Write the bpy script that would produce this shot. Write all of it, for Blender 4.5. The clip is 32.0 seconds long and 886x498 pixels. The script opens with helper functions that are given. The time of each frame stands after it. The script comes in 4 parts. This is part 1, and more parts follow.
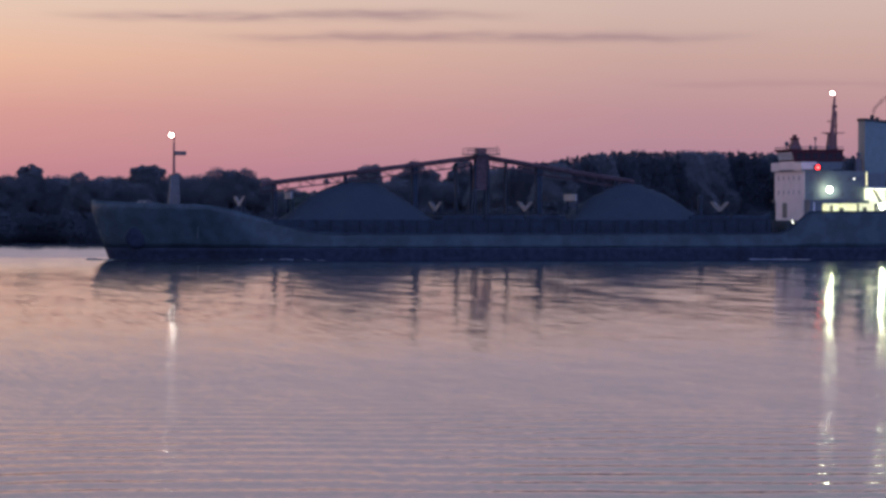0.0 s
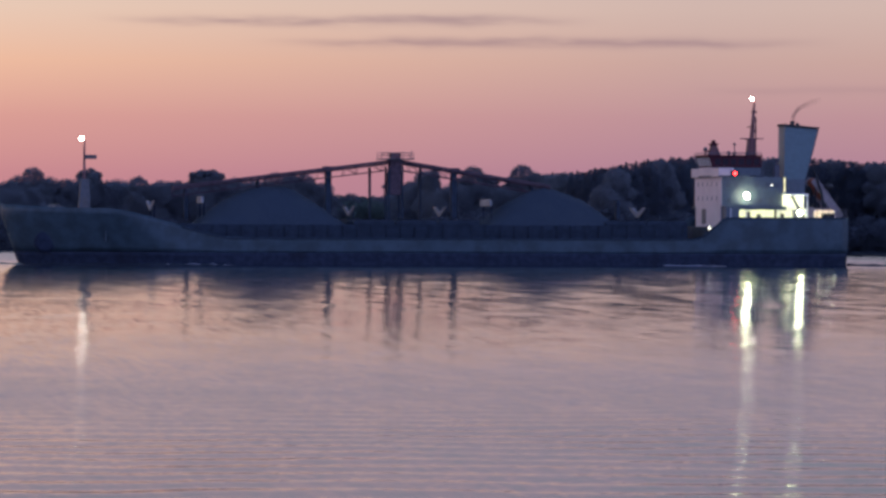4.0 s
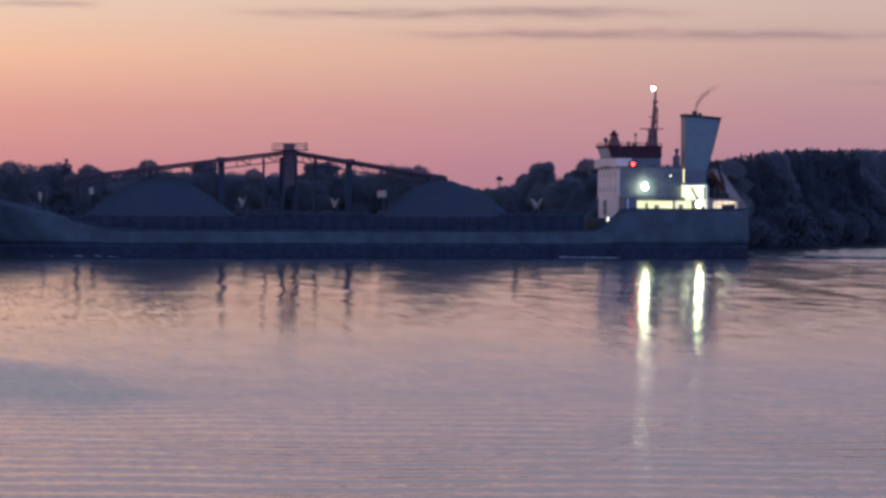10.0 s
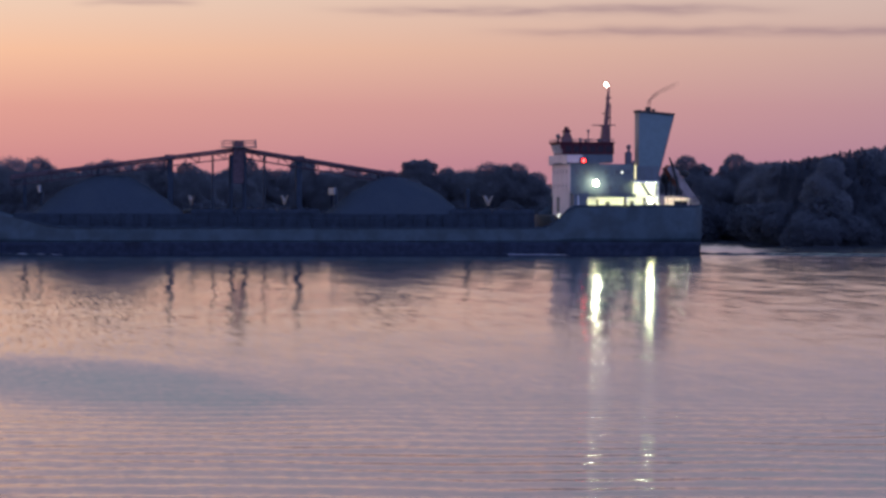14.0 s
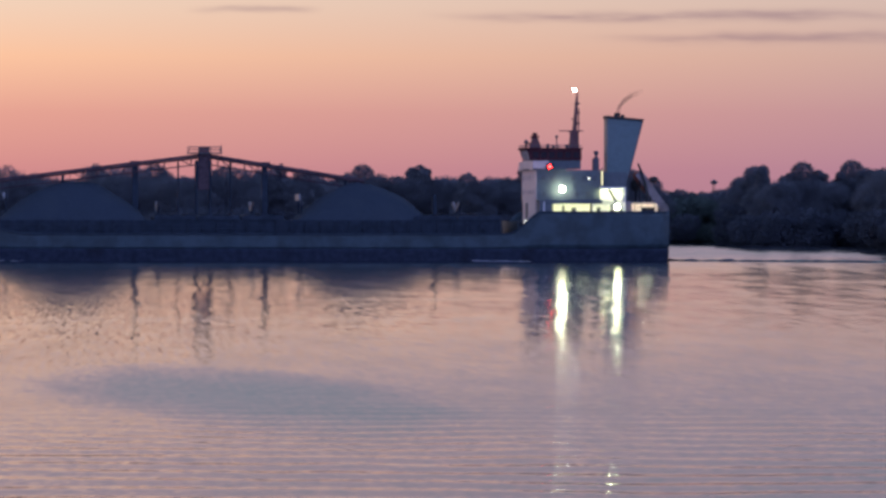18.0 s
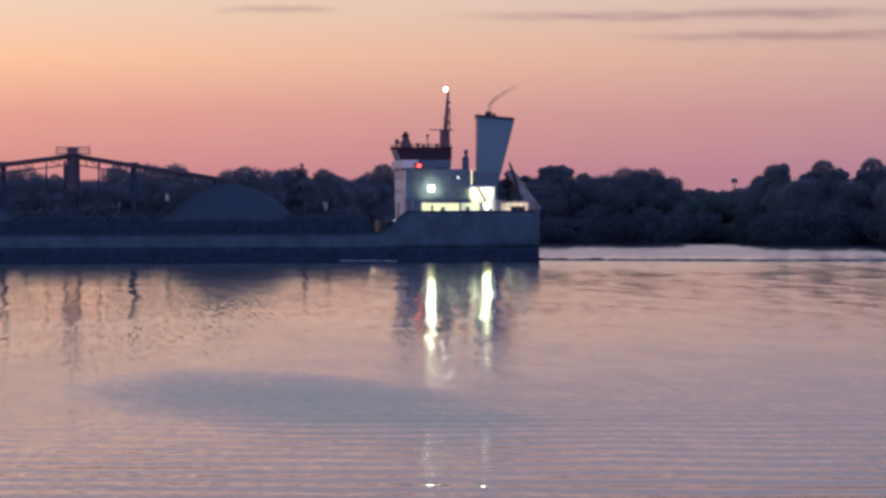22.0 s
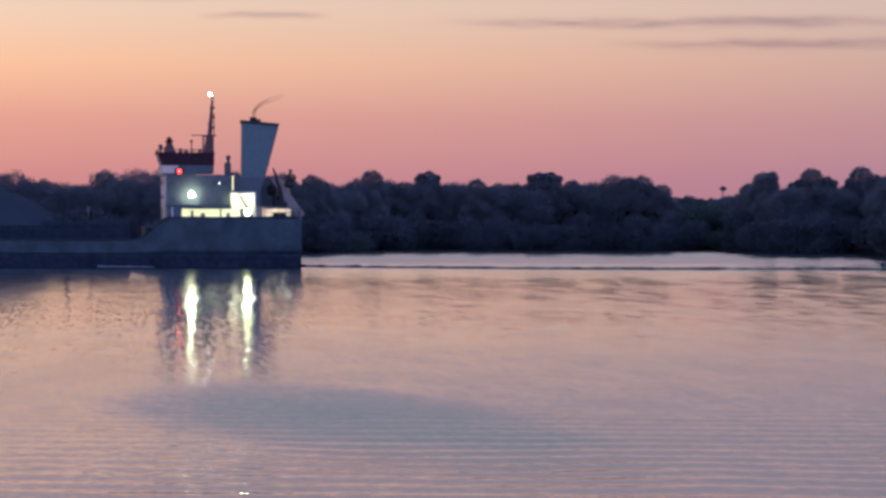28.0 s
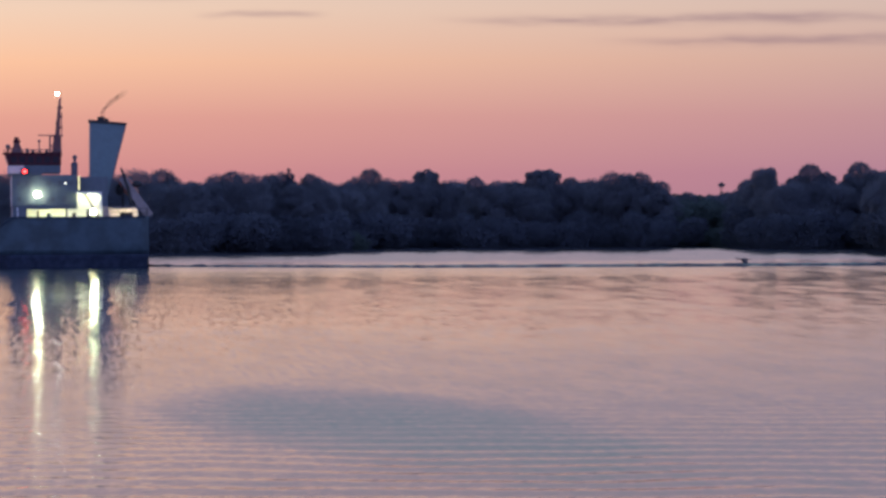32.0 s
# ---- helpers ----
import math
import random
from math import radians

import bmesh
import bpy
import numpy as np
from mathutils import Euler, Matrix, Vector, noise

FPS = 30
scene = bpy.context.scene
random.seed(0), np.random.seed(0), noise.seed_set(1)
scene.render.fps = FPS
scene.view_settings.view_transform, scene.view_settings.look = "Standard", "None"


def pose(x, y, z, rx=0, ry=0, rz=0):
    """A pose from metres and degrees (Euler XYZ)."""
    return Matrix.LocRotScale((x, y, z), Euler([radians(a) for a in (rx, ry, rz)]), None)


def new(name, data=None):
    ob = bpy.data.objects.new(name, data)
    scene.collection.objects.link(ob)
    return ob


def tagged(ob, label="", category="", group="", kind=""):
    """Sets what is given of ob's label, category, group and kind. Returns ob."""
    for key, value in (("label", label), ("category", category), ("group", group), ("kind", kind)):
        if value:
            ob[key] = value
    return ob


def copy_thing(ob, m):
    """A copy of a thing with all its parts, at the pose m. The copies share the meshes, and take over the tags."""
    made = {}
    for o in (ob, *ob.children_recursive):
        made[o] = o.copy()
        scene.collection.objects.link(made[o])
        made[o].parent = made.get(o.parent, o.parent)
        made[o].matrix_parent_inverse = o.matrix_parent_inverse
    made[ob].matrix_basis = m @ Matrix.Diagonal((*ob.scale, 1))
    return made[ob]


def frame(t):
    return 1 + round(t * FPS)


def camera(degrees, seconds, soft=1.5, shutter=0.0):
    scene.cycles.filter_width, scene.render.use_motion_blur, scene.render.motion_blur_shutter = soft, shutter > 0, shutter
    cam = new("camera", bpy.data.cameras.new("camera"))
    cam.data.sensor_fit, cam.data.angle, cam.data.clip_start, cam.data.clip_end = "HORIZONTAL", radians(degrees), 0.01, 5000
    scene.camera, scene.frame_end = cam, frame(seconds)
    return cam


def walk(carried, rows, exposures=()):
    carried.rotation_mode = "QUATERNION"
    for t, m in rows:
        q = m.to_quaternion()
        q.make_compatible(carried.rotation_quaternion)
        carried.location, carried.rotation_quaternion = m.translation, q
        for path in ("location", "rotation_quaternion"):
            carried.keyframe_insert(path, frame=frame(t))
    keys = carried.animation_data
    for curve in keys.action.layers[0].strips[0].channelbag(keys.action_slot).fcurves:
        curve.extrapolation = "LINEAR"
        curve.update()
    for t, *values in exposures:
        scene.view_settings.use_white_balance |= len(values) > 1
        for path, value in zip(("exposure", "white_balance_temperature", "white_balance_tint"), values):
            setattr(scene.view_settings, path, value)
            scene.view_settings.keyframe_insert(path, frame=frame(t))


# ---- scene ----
EYE = 4.5


def aim(yaw, pitch, lean):
    """The camera's pose on the near bank: degrees to the right of the river's normal, up, and of lean."""
    return pose(0, 0, EYE, 90 + pitch, lean, -yaw)


cam = camera(12.17, 32.0, soft=3.0)
walk(cam, [
    (0, aim(10.270, -0.456, -0.02)), (0.5, aim(10.184, -0.410, 0.04)), (1, aim(10.004, -0.386, 0.02)), (1.5, aim(9.927, -0.389, 0.07)),
    (2, aim(9.836, -0.383, 0.03)), (2.5, aim(9.797, -0.377, -0.14)), (3, aim(9.729, -0.378, -0.15)), (3.5, aim(9.573, -0.382, -0.12)),
    (5.5, aim(9.167, -0.399, -0.53)), (6, aim(9.098, -0.416, -0.48)), (6.5, aim(8.974, -0.430, -0.44)), (7, aim(8.777, -0.431, -0.34)),
    (7.5, aim(8.608, -0.442, -0.29)), (8, aim(8.471, -0.452, -0.28)), (8.5, aim(8.342, -0.468, -0.26)), (9, aim(8.165, -0.479, -0.22)),
    (9.5, aim(8.026, -0.480, -0.16)), (10, aim(7.884, -0.498, -0.19)), (10.5, aim(7.733, -0.519, -0.23)), (11, aim(7.551, -0.537, -0.21)),
    (11.5, aim(7.329, -0.538, -0.08)), (12, aim(7.116, -0.536, 0.04)), (12.5, aim(6.930, -0.544, -0.07)), (13, aim(6.784, -0.545, -0.19)),
    (13.5, aim(6.661, -0.542, -0.12)), (14, aim(6.531, -0.536, -0.08)), (14.5, aim(6.391, -0.521, -0.06)), (16.5, aim(5.496, -0.437, -0.11)),
    (17, aim(5.279, -0.435, -0.08)), (17.5, aim(5.101, -0.441, -0.04)), (18, aim(4.933, -0.449, -0.07)), (18.5, aim(4.791, -0.428, -0.07)),
    (19, aim(4.785, -0.446, 0.01)), (19.5, aim(4.943, -0.445, 0.16)), (20, aim(4.874, -0.445, 0.19)), (20.5, aim(4.805, -0.443, 0.20)),
    (21, aim(4.746, -0.451, 0.23)), (21.5, aim(4.683, -0.456, 0.29)), (22, aim(4.649, -0.456, 0.14)), (22.5, aim(4.689, -0.463, 0.05)),
    (23, aim(5.060, -0.464, 0.10)), (23.5, aim(5.008, -0.455, 0.14)), (24, aim(4.957, -0.460, 0.18)), (24.5, aim(4.933, -0.446, 0.16)),
    (25, aim(4.913, -0.410, 0.27)), (25.5, aim(4.873, -0.401, 0.34)), (27.5, aim(4.823, -0.368, -0.14)), (28, aim(4.808, -0.366, -0.14)),
    (28.5, aim(4.797, -0.369, -0.08)), (29, aim(4.785, -0.400, 0.00)), (29.5, aim(4.766, -0.437, 0.05)), (30, aim(4.747, -0.446, 0.13)),
    (30.5, aim(4.754, -0.440, 0.11)), (31, aim(4.780, -0.422, 0.17)), (31.5, aim(4.775, -0.401, 0.26)), (32, aim(4.826, -0.393, 0.23)),
], exposures=[(0, 0.0), (32, 0.0)])


# ---------------------------------------------------------------- sky
def srgb(r, g, b):
    """Linear colour from 0..255 values."""
    return tuple((c / 255 / 12.92) if c <= 10 else ((c / 255 + 0.055) / 1.055) ** 2.4 for c in (r, g, b)) + (1.0,)


class Nodes:
    """Short hand for node trees."""

    def __init__(self, tree):
        self.tree = tree
        tree.nodes.clear()

    def add(self, kind, **props):
        n = self.tree.nodes.new(kind)
        for k, v in props.items():
            setattr(n, k, v)
        return n

    def link(self, a, b):
        self.tree.links.new(a, b)

    def put(self, value, socket):
        if isinstance(value, bpy.types.NodeSocket):
            self.link(value, socket)
        else:
            socket.default_value = value

    def math(self, op, a, b=0.0, c=0.0, clamp=False):
        n = self.add("ShaderNodeMath", operation=op, use_clamp=clamp)
        for v, s in zip((a, b, c), n.inputs):
            self.put(v, s)
        return n.outputs[0]

    def span(self, v, a, b, lo=0.0, hi=1.0, smooth=True):
        n = self.add("ShaderNodeMapRange", interpolation_type="SMOOTHSTEP" if smooth else "LINEAR")
        for val, s in zip((v, a, b, lo, hi), n.inputs):
            self.put(val, s)
        return n.outputs[0]

    def mix(self, f, a, b, blend="MIX"):
        n = self.add("ShaderNodeMix", data_type="RGBA", blend_type=blend)
        self.put(f, n.inputs[0])
        self.put(a, n.inputs[6])
        self.put(b, n.inputs[7])
        return n.outputs[2]

    def ramp(self, f, stops):
        n = self.add("ShaderNodeValToRGB")
        e = n.color_ramp.elements
        while len(e) < len(stops):
            e.new(0.5)
        for s, (p, c) in zip(e, stops):
            s.position, s.color = p, c
        self.put(f, n.inputs[0])
        return n.outputs[0]

    def noise(self, vec, scale, detail=3.0, rough=0.55):
        n = self.add("ShaderNodeTexNoise")
        if vec is not None:
            self.link(vec, n.inputs["Vector"])
        n.inputs["Scale"].default_value, n.inputs["Detail"].default_value = scale, detail
        n.inputs["Roughness"].default_value = rough
        return n.outputs["Fac"]

    def mapping(self, vec, scale=(1, 1, 1), rot=(0, 0, 0), loc=(0, 0, 0)):
        n = self.add("ShaderNodeMapping")
        self.link(vec, n.inputs[0])
        n.inputs["Location"].default_value, n.inputs["Rotation"].default_value = loc, rot
        n.inputs["Scale"].default_value = scale
        return n.outputs[0]


def make_sky():
    """Dusk: a pink band on the horizon, peach above, the glow far to the left, blue grey overhead and behind."""
    world = bpy.data.worlds.new("dusk")
    scene.world = world
    world.use_nodes = True
    n = Nodes(world.node_tree)
    co = n.add("ShaderNodeTexCoord").outputs["Generated"]
    xyz = n.add("ShaderNodeSeparateXYZ")
    n.link(co, xyz.inputs[0])
    x, y, z = xyz.outputs
    el = n.math("MULTIPLY", n.math("ARCSINE", z), 57.29578)
    az = n.math("MULTIPLY", n.math("ARCTAN2", x, y), 57.29578)
    # elevation squeezed so that the low sky has most of the ramp: 0 at the horizon, 1 overhead
    e = n.math("POWER", n.math("DIVIDE", n.math("MAXIMUM", el, 0.0), 90.0), 0.4)

    def at(deg):
        return (deg / 90) ** 0.4

    warm = n.ramp(e, [(0, srgb(186, 124, 140)), (at(0.64), srgb(212, 141, 140)), (at(1.42), srgb(230, 162, 146)),
                      (at(2.2), srgb(252, 196, 160)), (at(3.0), srgb(242, 210, 186)), (at(3.7), srgb(211, 179, 180)), (at(4.8), srgb(186, 162, 175)),
                      (at(8), srgb(164, 168, 182)), (at(16), srgb(146, 164, 192)), (at(40), srgb(100, 116, 164)), (1, srgb(76, 92, 142))])
    cool = n.ramp(e, [(0, srgb(158, 114, 141)), (at(0.64), srgb(176, 130, 151)), (at(1.42), srgb(190, 146, 153)),
                      (at(2.2), srgb(202, 166, 159)), (at(3.0), srgb(210, 183, 174)), (at(3.7), srgb(191, 165, 176)), (at(4.8), srgb(172, 154, 175)),
                      (at(8), srgb(154, 163, 177)), (at(16), srgb(138, 166, 189)), (at(40), srgb(98, 116, 163)), (1, srgb(76, 94, 143))])
    back = n.ramp(e, [(0, srgb(162, 172, 238)), (at(3), srgb(171, 184, 252)), (at(20), srgb(166, 184, 252)), (at(45), srgb(119, 138, 202)), (1, srgb(76, 92, 142))])
    col = n.mix(n.span(az, -1.5, 13.0, smooth=False), warm, cool)
    bright = n.add("ShaderNodeVectorMath", operation="SCALE")
    n.link(back, bright.inputs[0])
    bright.inputs["Scale"].default_value = 1.6
    back = bright.outputs[0]
    away = n.span(n.math("ABSOLUTE", n.math("ADD", az, 25.0)), 55.0, 130.0)
    col = n.mix(away, col, back)
    # the glow where the sun went down, well to the left of the river's bend
    g = n.math("DIVIDE", n.math("ADD", az, 72.0), 30.0)
    g = n.math("EXPONENT", n.math("MULTIPLY", n.math("MULTIPLY", g, g), -1.0))
    g = n.math("MULTIPLY", g, n.span(el, 0.0, 30.0, 2.4, 0.0))
    glowing = n.add("ShaderNodeVectorMath", operation="SCALE")
    n.link(col, glowing.inputs[0])
    n.link(n.math("ADD", g, 1.0), glowing.inputs["Scale"])
    col = glowing.outputs[0]
    # thin dark cloud streaks
    vec = n.add("ShaderNodeCombineXYZ")
    n.link(az, vec.inputs[0])
    n.link(el, vec.inputs[1])
    wob = n.math("MULTIPLY", n.math("SUBTRACT", n.noise(n.mapping(vec.outputs[0], (0.7, 2, 1)), 1.0, 2.0), 0.5), 0.16)
    dens = n.noise(n.mapping(vec.outputs[0], (0.5, 4, 1)), 1.6, 3.0)
    total = 0.0
    for a0, a1, e0, w, k in ((4.4, 11.9, 2.76, 0.066, 0.36), (6.5, 15.2, 2.46, 0.070, 0.34), (1.3, 3.4, 2.85, 0.04, 0.24),
                             (-4.0, 2.4, 3.1, 0.05, 0.25), (12.5, 18.0, 1.82, 0.06, 0.1)):
        d = n.math("DIVIDE", n.math("SUBTRACT", n.math("ADD", el, wob), e0), w)
        g = n.math("EXPONENT", n.math("MULTIPLY", n.math("MULTIPLY", d, d), -1.0))
        third = (a1 - a0) * 0.3
        win = n.math("MULTIPLY", n.span(az, a0, a0 + third), n.span(az, a1 - third, a1, 1.0, 0.0))
        total = n.math("MULTIPLY_ADD", n.math("MULTIPLY", g, win), n.math("MULTIPLY", n.span(dens, 0.15, 0.6), k * 1.5), total)
    col = n.mix(n.math("MINIMUM", total, 0.6), col, srgb(140, 112, 128))
    bg = n.add("ShaderNodeBackground")
    n.link(col, bg.inputs[0])
    bg.inputs[1].default_value = 1.0
    n.link(bg.outputs[0], n.add("ShaderNodeOutputWorld").inputs[0])


make_sky()


# ---------------------------------------------------------------- materials
def material(name, base, rough=0.6, metal=0.0, vary=0.25, grain=3.0, stain=None, stain_scale=0.3, bump=0.0, per_object=0.0, spec=0.5):
    """Painted or natural surface: fine grain, broad stains, relief and some variation from thing to thing."""
    m = bpy.data.materials.new(name)
    m.use_nodes = True
    n = Nodes(m.node_tree)
    co = n.add("ShaderNodeTexCoord").outputs["Object"]
    fine = n.noise(co, grain, 4.0)
    broad = n.noise(n.mapping(co, (1, 1, 0.6)), stain_scale, 3.0)
    b = tuple(base) + (1.0,)
    dark = tuple(c * (1 - vary) for c in base) + (1.0,)
    lite = tuple(min(1.0, c * (1 + vary)) for c in base) + (1.0,)
    col = n.mix(n.span(fine, 0.3, 0.7), dark, lite)
    if stain:
        col = n.mix(n.span(broad, 0.52, 0.72, 0.0, 0.7), col, tuple(stain) + (1.0,))
    if per_object:
        info = n.add("ShaderNodeObjectInfo")
        hsv = n.add("ShaderNodeHueSaturation")
        n.link(n.span(info.outputs["Random"], 0, 1, 1 - per_object, 1 + per_object, smooth=False), hsv.inputs["Value"])
        n.link(col, hsv.inputs["Color"])
        col = hsv.outputs[0]
    p = n.add("ShaderNodeBsdfPrincipled")
    n.link(col, p.inputs["Base Color"])
    n.link(n.span(broad, 0.2, 0.8, max(0.02, rough - 0.12), min(1, rough + 0.12)), p.inputs["Roughness"])
    p.inputs["Metallic"].default_value = metal
    p.inputs["Specular IOR Level"].default_value = spec
    if bump:
        bn = n.add("ShaderNodeBump")
        bn.inputs["Strength"].default_value, bn.inputs["Distance"].default_value = 1.0, bump
        n.link(fine, bn.inputs["Height"])
        n.link(bn.outputs[0], p.inputs["Normal"])
    n.link(p.outputs[0], n.add("ShaderNodeOutputMaterial").inputs[0])
    return m


def foliage(name, base, vary, grain, per_object):
    """Leaves: matt, part of the light shines through them."""
    m = material(name, base, 0.75, vary=vary, grain=grain, per_object=per_object, spec=0.15)
    t = m.node_tree
    p = [q for q in t.nodes if q.type == "BSDF_PRINCIPLED"][0]
    out = [q for q in t.nodes if q.type == "OUTPUT_MATERIAL"][0]
    tr = t.nodes.new("ShaderNodeBsdfTranslucent")
    mx = t.nodes.new("ShaderNodeMixShader")
    mx.inputs[0].default_value = 0.5
    t.links.new(p.inputs["Base Color"].links[0].from_socket, tr.inputs[0])
    t.links.new(p.outputs[0], mx.inputs[1])
    t.links.new(tr.outputs[0], mx.inputs[2])
    t.links.new(mx.outputs[0], out.inputs[0])
    return m


def glow(name, colour, strength):
    m = bpy.data.materials.new(name)
    m.use_nodes = True
    n = Nodes(m.node_tree)
    e = n.add("ShaderNodeEmission")
    e.inputs[0].default_value, e.inputs[1].default_value = (*colour, 1), strength
    n.link(e.outputs[0], n.add("ShaderNodeOutputMaterial").inputs[0])
    return m


def make_water():
    """The river: normals tilted so it mirrors higher sky, long-crested wavelets near the bank, one long ruffled patch
    that drifts with them.
    """
    m = bpy.data.materials.new("river_water")
    m.use_nodes = True
    n = Nodes(m.node_tree)
    co = n.add("ShaderNodeTexCoord").outputs["Object"]
    flow = n.add("ShaderNodeSeparateXYZ")
    n.link(co, flow.inputs[0])
    u, v = flow.outputs[0], flow.outputs[1]
    place = n.add("ShaderNodeSeparateXYZ")
    n.link(n.add("ShaderNodeNewGeometry").outputs["Position"], place.inputs[0])
    y = place.outputs[1]

    def vec(x_, y_):
        c = n.add("ShaderNodeCombineXYZ")
        n.put(x_, c.inputs[0])
        n.put(y_, c.inputs[1])
        return c.outputs[0]

    def add(a, b):
        c = n.add("ShaderNodeVectorMath", operation="ADD")
        n.link(a, c.inputs[0])
        n.link(b, c.inputs[1])
        return c.outputs[0]

    def slopes(stretch, turn, size, detail, amp_x, amp_y):
        """Random slopes across and along the river."""
        t = n.add("ShaderNodeTexNoise")
        n.link(n.mapping(co, stretch, (0, 0, turn)), t.inputs["Vector"])
        t.inputs["Scale"].default_value, t.inputs["Detail"].default_value = size, detail
        sub = n.add("ShaderNodeVectorMath", operation="SUBTRACT")
        n.link(t.outputs["Color"], sub.inputs[0])
        sub.inputs[1].default_value = (0.5, 0.5, 0.5)
        mul = n.add("ShaderNodeVectorMath", operation="MULTIPLY")
        n.link(sub.outputs[0], mul.inputs[0])
        n.link(vec(amp_x, amp_y), mul.inputs[1])
        return mul.outputs[0]

    drift = n.noise(n.mapping(co, (0.09, 0.02, 1), (0, 0, 0.2)), 1.0, 3.0)
    near = n.span(n.math("MULTIPLY_ADD", drift, -110.0, y), 60.0, 150.0, 1.0, 0.0)
    far = n.span(n.math("MULTIPLY_ADD", drift, 40.0, y), 480.0, 540.0)
    gusts = n.noise(n.mapping(co, (0.05, 0.05, 1)), 1.0, 3.0)
    far = n.math("MULTIPLY", far, n.span(gusts, 0.3, 0.7, 0.3, 1.1))
    streaks = n.span(n.noise(n.mapping(co, (0.03, 0.07, 1), (0, 0, 0.1)), 1.0, 4.0), 0.54, 0.7)
    # the ruffled patch: a long lens with a ragged edge, and a fainter ruffle downstream of it
    edge = n.math("SUBTRACT", u, n.math("MULTIPLY_ADD", v, -0.25, 28.7))
    edge = n.math("MULTIPLY_ADD", n.math("SUBTRACT", drift, 0.5), 5.0, edge)
    across = n.math("DIVIDE", n.math("SUBTRACT", u, 5.6), 4.6)
    along = n.math("DIVIDE", n.math("MULTIPLY_ADD", u, 1.6, n.math("SUBTRACT", v, 116.5)), 16.0)
    ring = n.math("ADD", n.math("MULTIPLY", across, across), n.math("MULTIPLY", along, along))
    ring = n.math("MULTIPLY_ADD", n.math("SUBTRACT", gusts, 0.5), 1.6, ring)
    ring = n.math("MULTIPLY_ADD", n.math("SUBTRACT", n.noise(n.mapping(co, (0.5, 0.12, 1)), 1.0, 3.0), 0.5), 1.2, ring)
    low = n.span(v, 112.0, 130.0, 1.0, 0.0)
    patch = n.math("MAXIMUM", n.span(ring, -0.5, 2.3, 1.0, 0.0), n.math("MULTIPLY", n.math("MULTIPLY", n.span(edge, 0.0, 6.0), low), 0.16))
    # wavelets from passing wakes, square to the bank, with rounded troughs and narrow steep crests; lower in the patch and downstream
    bend = n.math("MULTIPLY", n.math("SUBTRACT", n.noise(n.mapping(co, (0.16, 0.06, 1)), 1.0, 2.0), 0.5), 9.0)
    lull = n.span(n.noise(n.mapping(co, (0.14, 0.06, 1)), 1.0, 2.0), 0.35, 0.65, 0.45, 1.0)
    fade = n.math("MULTIPLY", lull, n.span(y, 74.0, 120.0, 1.0, 0.0))
    wave = n.math("SINE", n.math("MULTIPLY_ADD", n.math("MULTIPLY_ADD", u, 0.15, v), 2.5, bend))
    crest = n.math("POWER", n.math("MAXIMUM", wave, 0.0), 10.0)
    wave = n.math("MULTIPLY_ADD", crest, 4.2, n.math("MULTIPLY", wave, 0.95))
    wave = n.math("MULTIPLY", n.math("MULTIPLY", wave, fade), n.span(edge, -2.0, 4.0, 0.0095, 0.0092))
    # greys the near water by bearing: extra tilt mirrors higher sky, not upstream
    near_grey = n.math("MULTIPLY", near, n.span(n.math("DIVIDE", place.outputs[0], y), 0.0, 0.06))
    # fine ripples, beads of a few metres that break up the mirror images, and a slow sideways sway
    k = n.math("MULTIPLY_ADD", near, 0.042, 0.012)
    k = n.math("MULTIPLY_ADD", patch, 0.03, k)
    k = n.math("MULTIPLY_ADD", far, 0.03, k)
    k = n.math("MULTIPLY_ADD", streaks, 0.006, k)
    kx = n.math("MULTIPLY", k, 0.6)
    total = add(slopes((0.9, 1.3, 1), 0, 3.5, 3.0, kx, k), slopes((1.0, 1.6, 1), 0, 8.0, 3.0, kx, k))
    total = add(total, slopes((5.5, 0.16, 1), 0.02, 1.0, 2.0, n.math("MULTIPLY", n.math("MULTIPLY_ADD", near, -0.08, 0.16), n.span(y, 190.0, 290.0, 1.0, 0.45)), n.math("MULTIPLY", n.span(y, 115.0, 150.0, 0.012, 0.040), n.span(y, 190.0, 290.0, 1.0, 0.28))))
    total = add(total, slopes((0.9, 0.42, 1), 0.05, 1.0, 2.5, 0.08, n.math("MULTIPLY_ADD", near, 0.012, 0.001)))
    total = add(total, slopes((0.35, 0.11, 1), 0.03, 1.0, 3.0, n.span(y, 90.0, 260.0, 0.06, 0.03), 0.0))
    total = add(total, slopes((0.55, 0.07, 1), 0.03, 1.0, 2.0, n.span(y, 150.0, 260.0, 0.0, 0.19), n.span(y, 170.0, 260.0, 0.0, 0.006)))
    # reflections raised by hand: mean normal tilted to the near bank, more far out
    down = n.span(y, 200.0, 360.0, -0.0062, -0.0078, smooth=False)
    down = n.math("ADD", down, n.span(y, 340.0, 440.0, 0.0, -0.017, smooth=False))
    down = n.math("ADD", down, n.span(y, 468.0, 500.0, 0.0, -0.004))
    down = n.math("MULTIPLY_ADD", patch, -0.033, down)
    down = n.math("MULTIPLY_ADD", near_grey, -0.0055, down)
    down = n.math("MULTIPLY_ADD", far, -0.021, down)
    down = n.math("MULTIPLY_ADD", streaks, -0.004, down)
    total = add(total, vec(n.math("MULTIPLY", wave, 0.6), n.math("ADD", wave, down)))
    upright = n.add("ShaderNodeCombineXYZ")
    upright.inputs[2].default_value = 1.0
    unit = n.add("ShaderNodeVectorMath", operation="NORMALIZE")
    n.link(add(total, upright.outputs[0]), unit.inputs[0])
    p = n.add("ShaderNodeBsdfPrincipled")
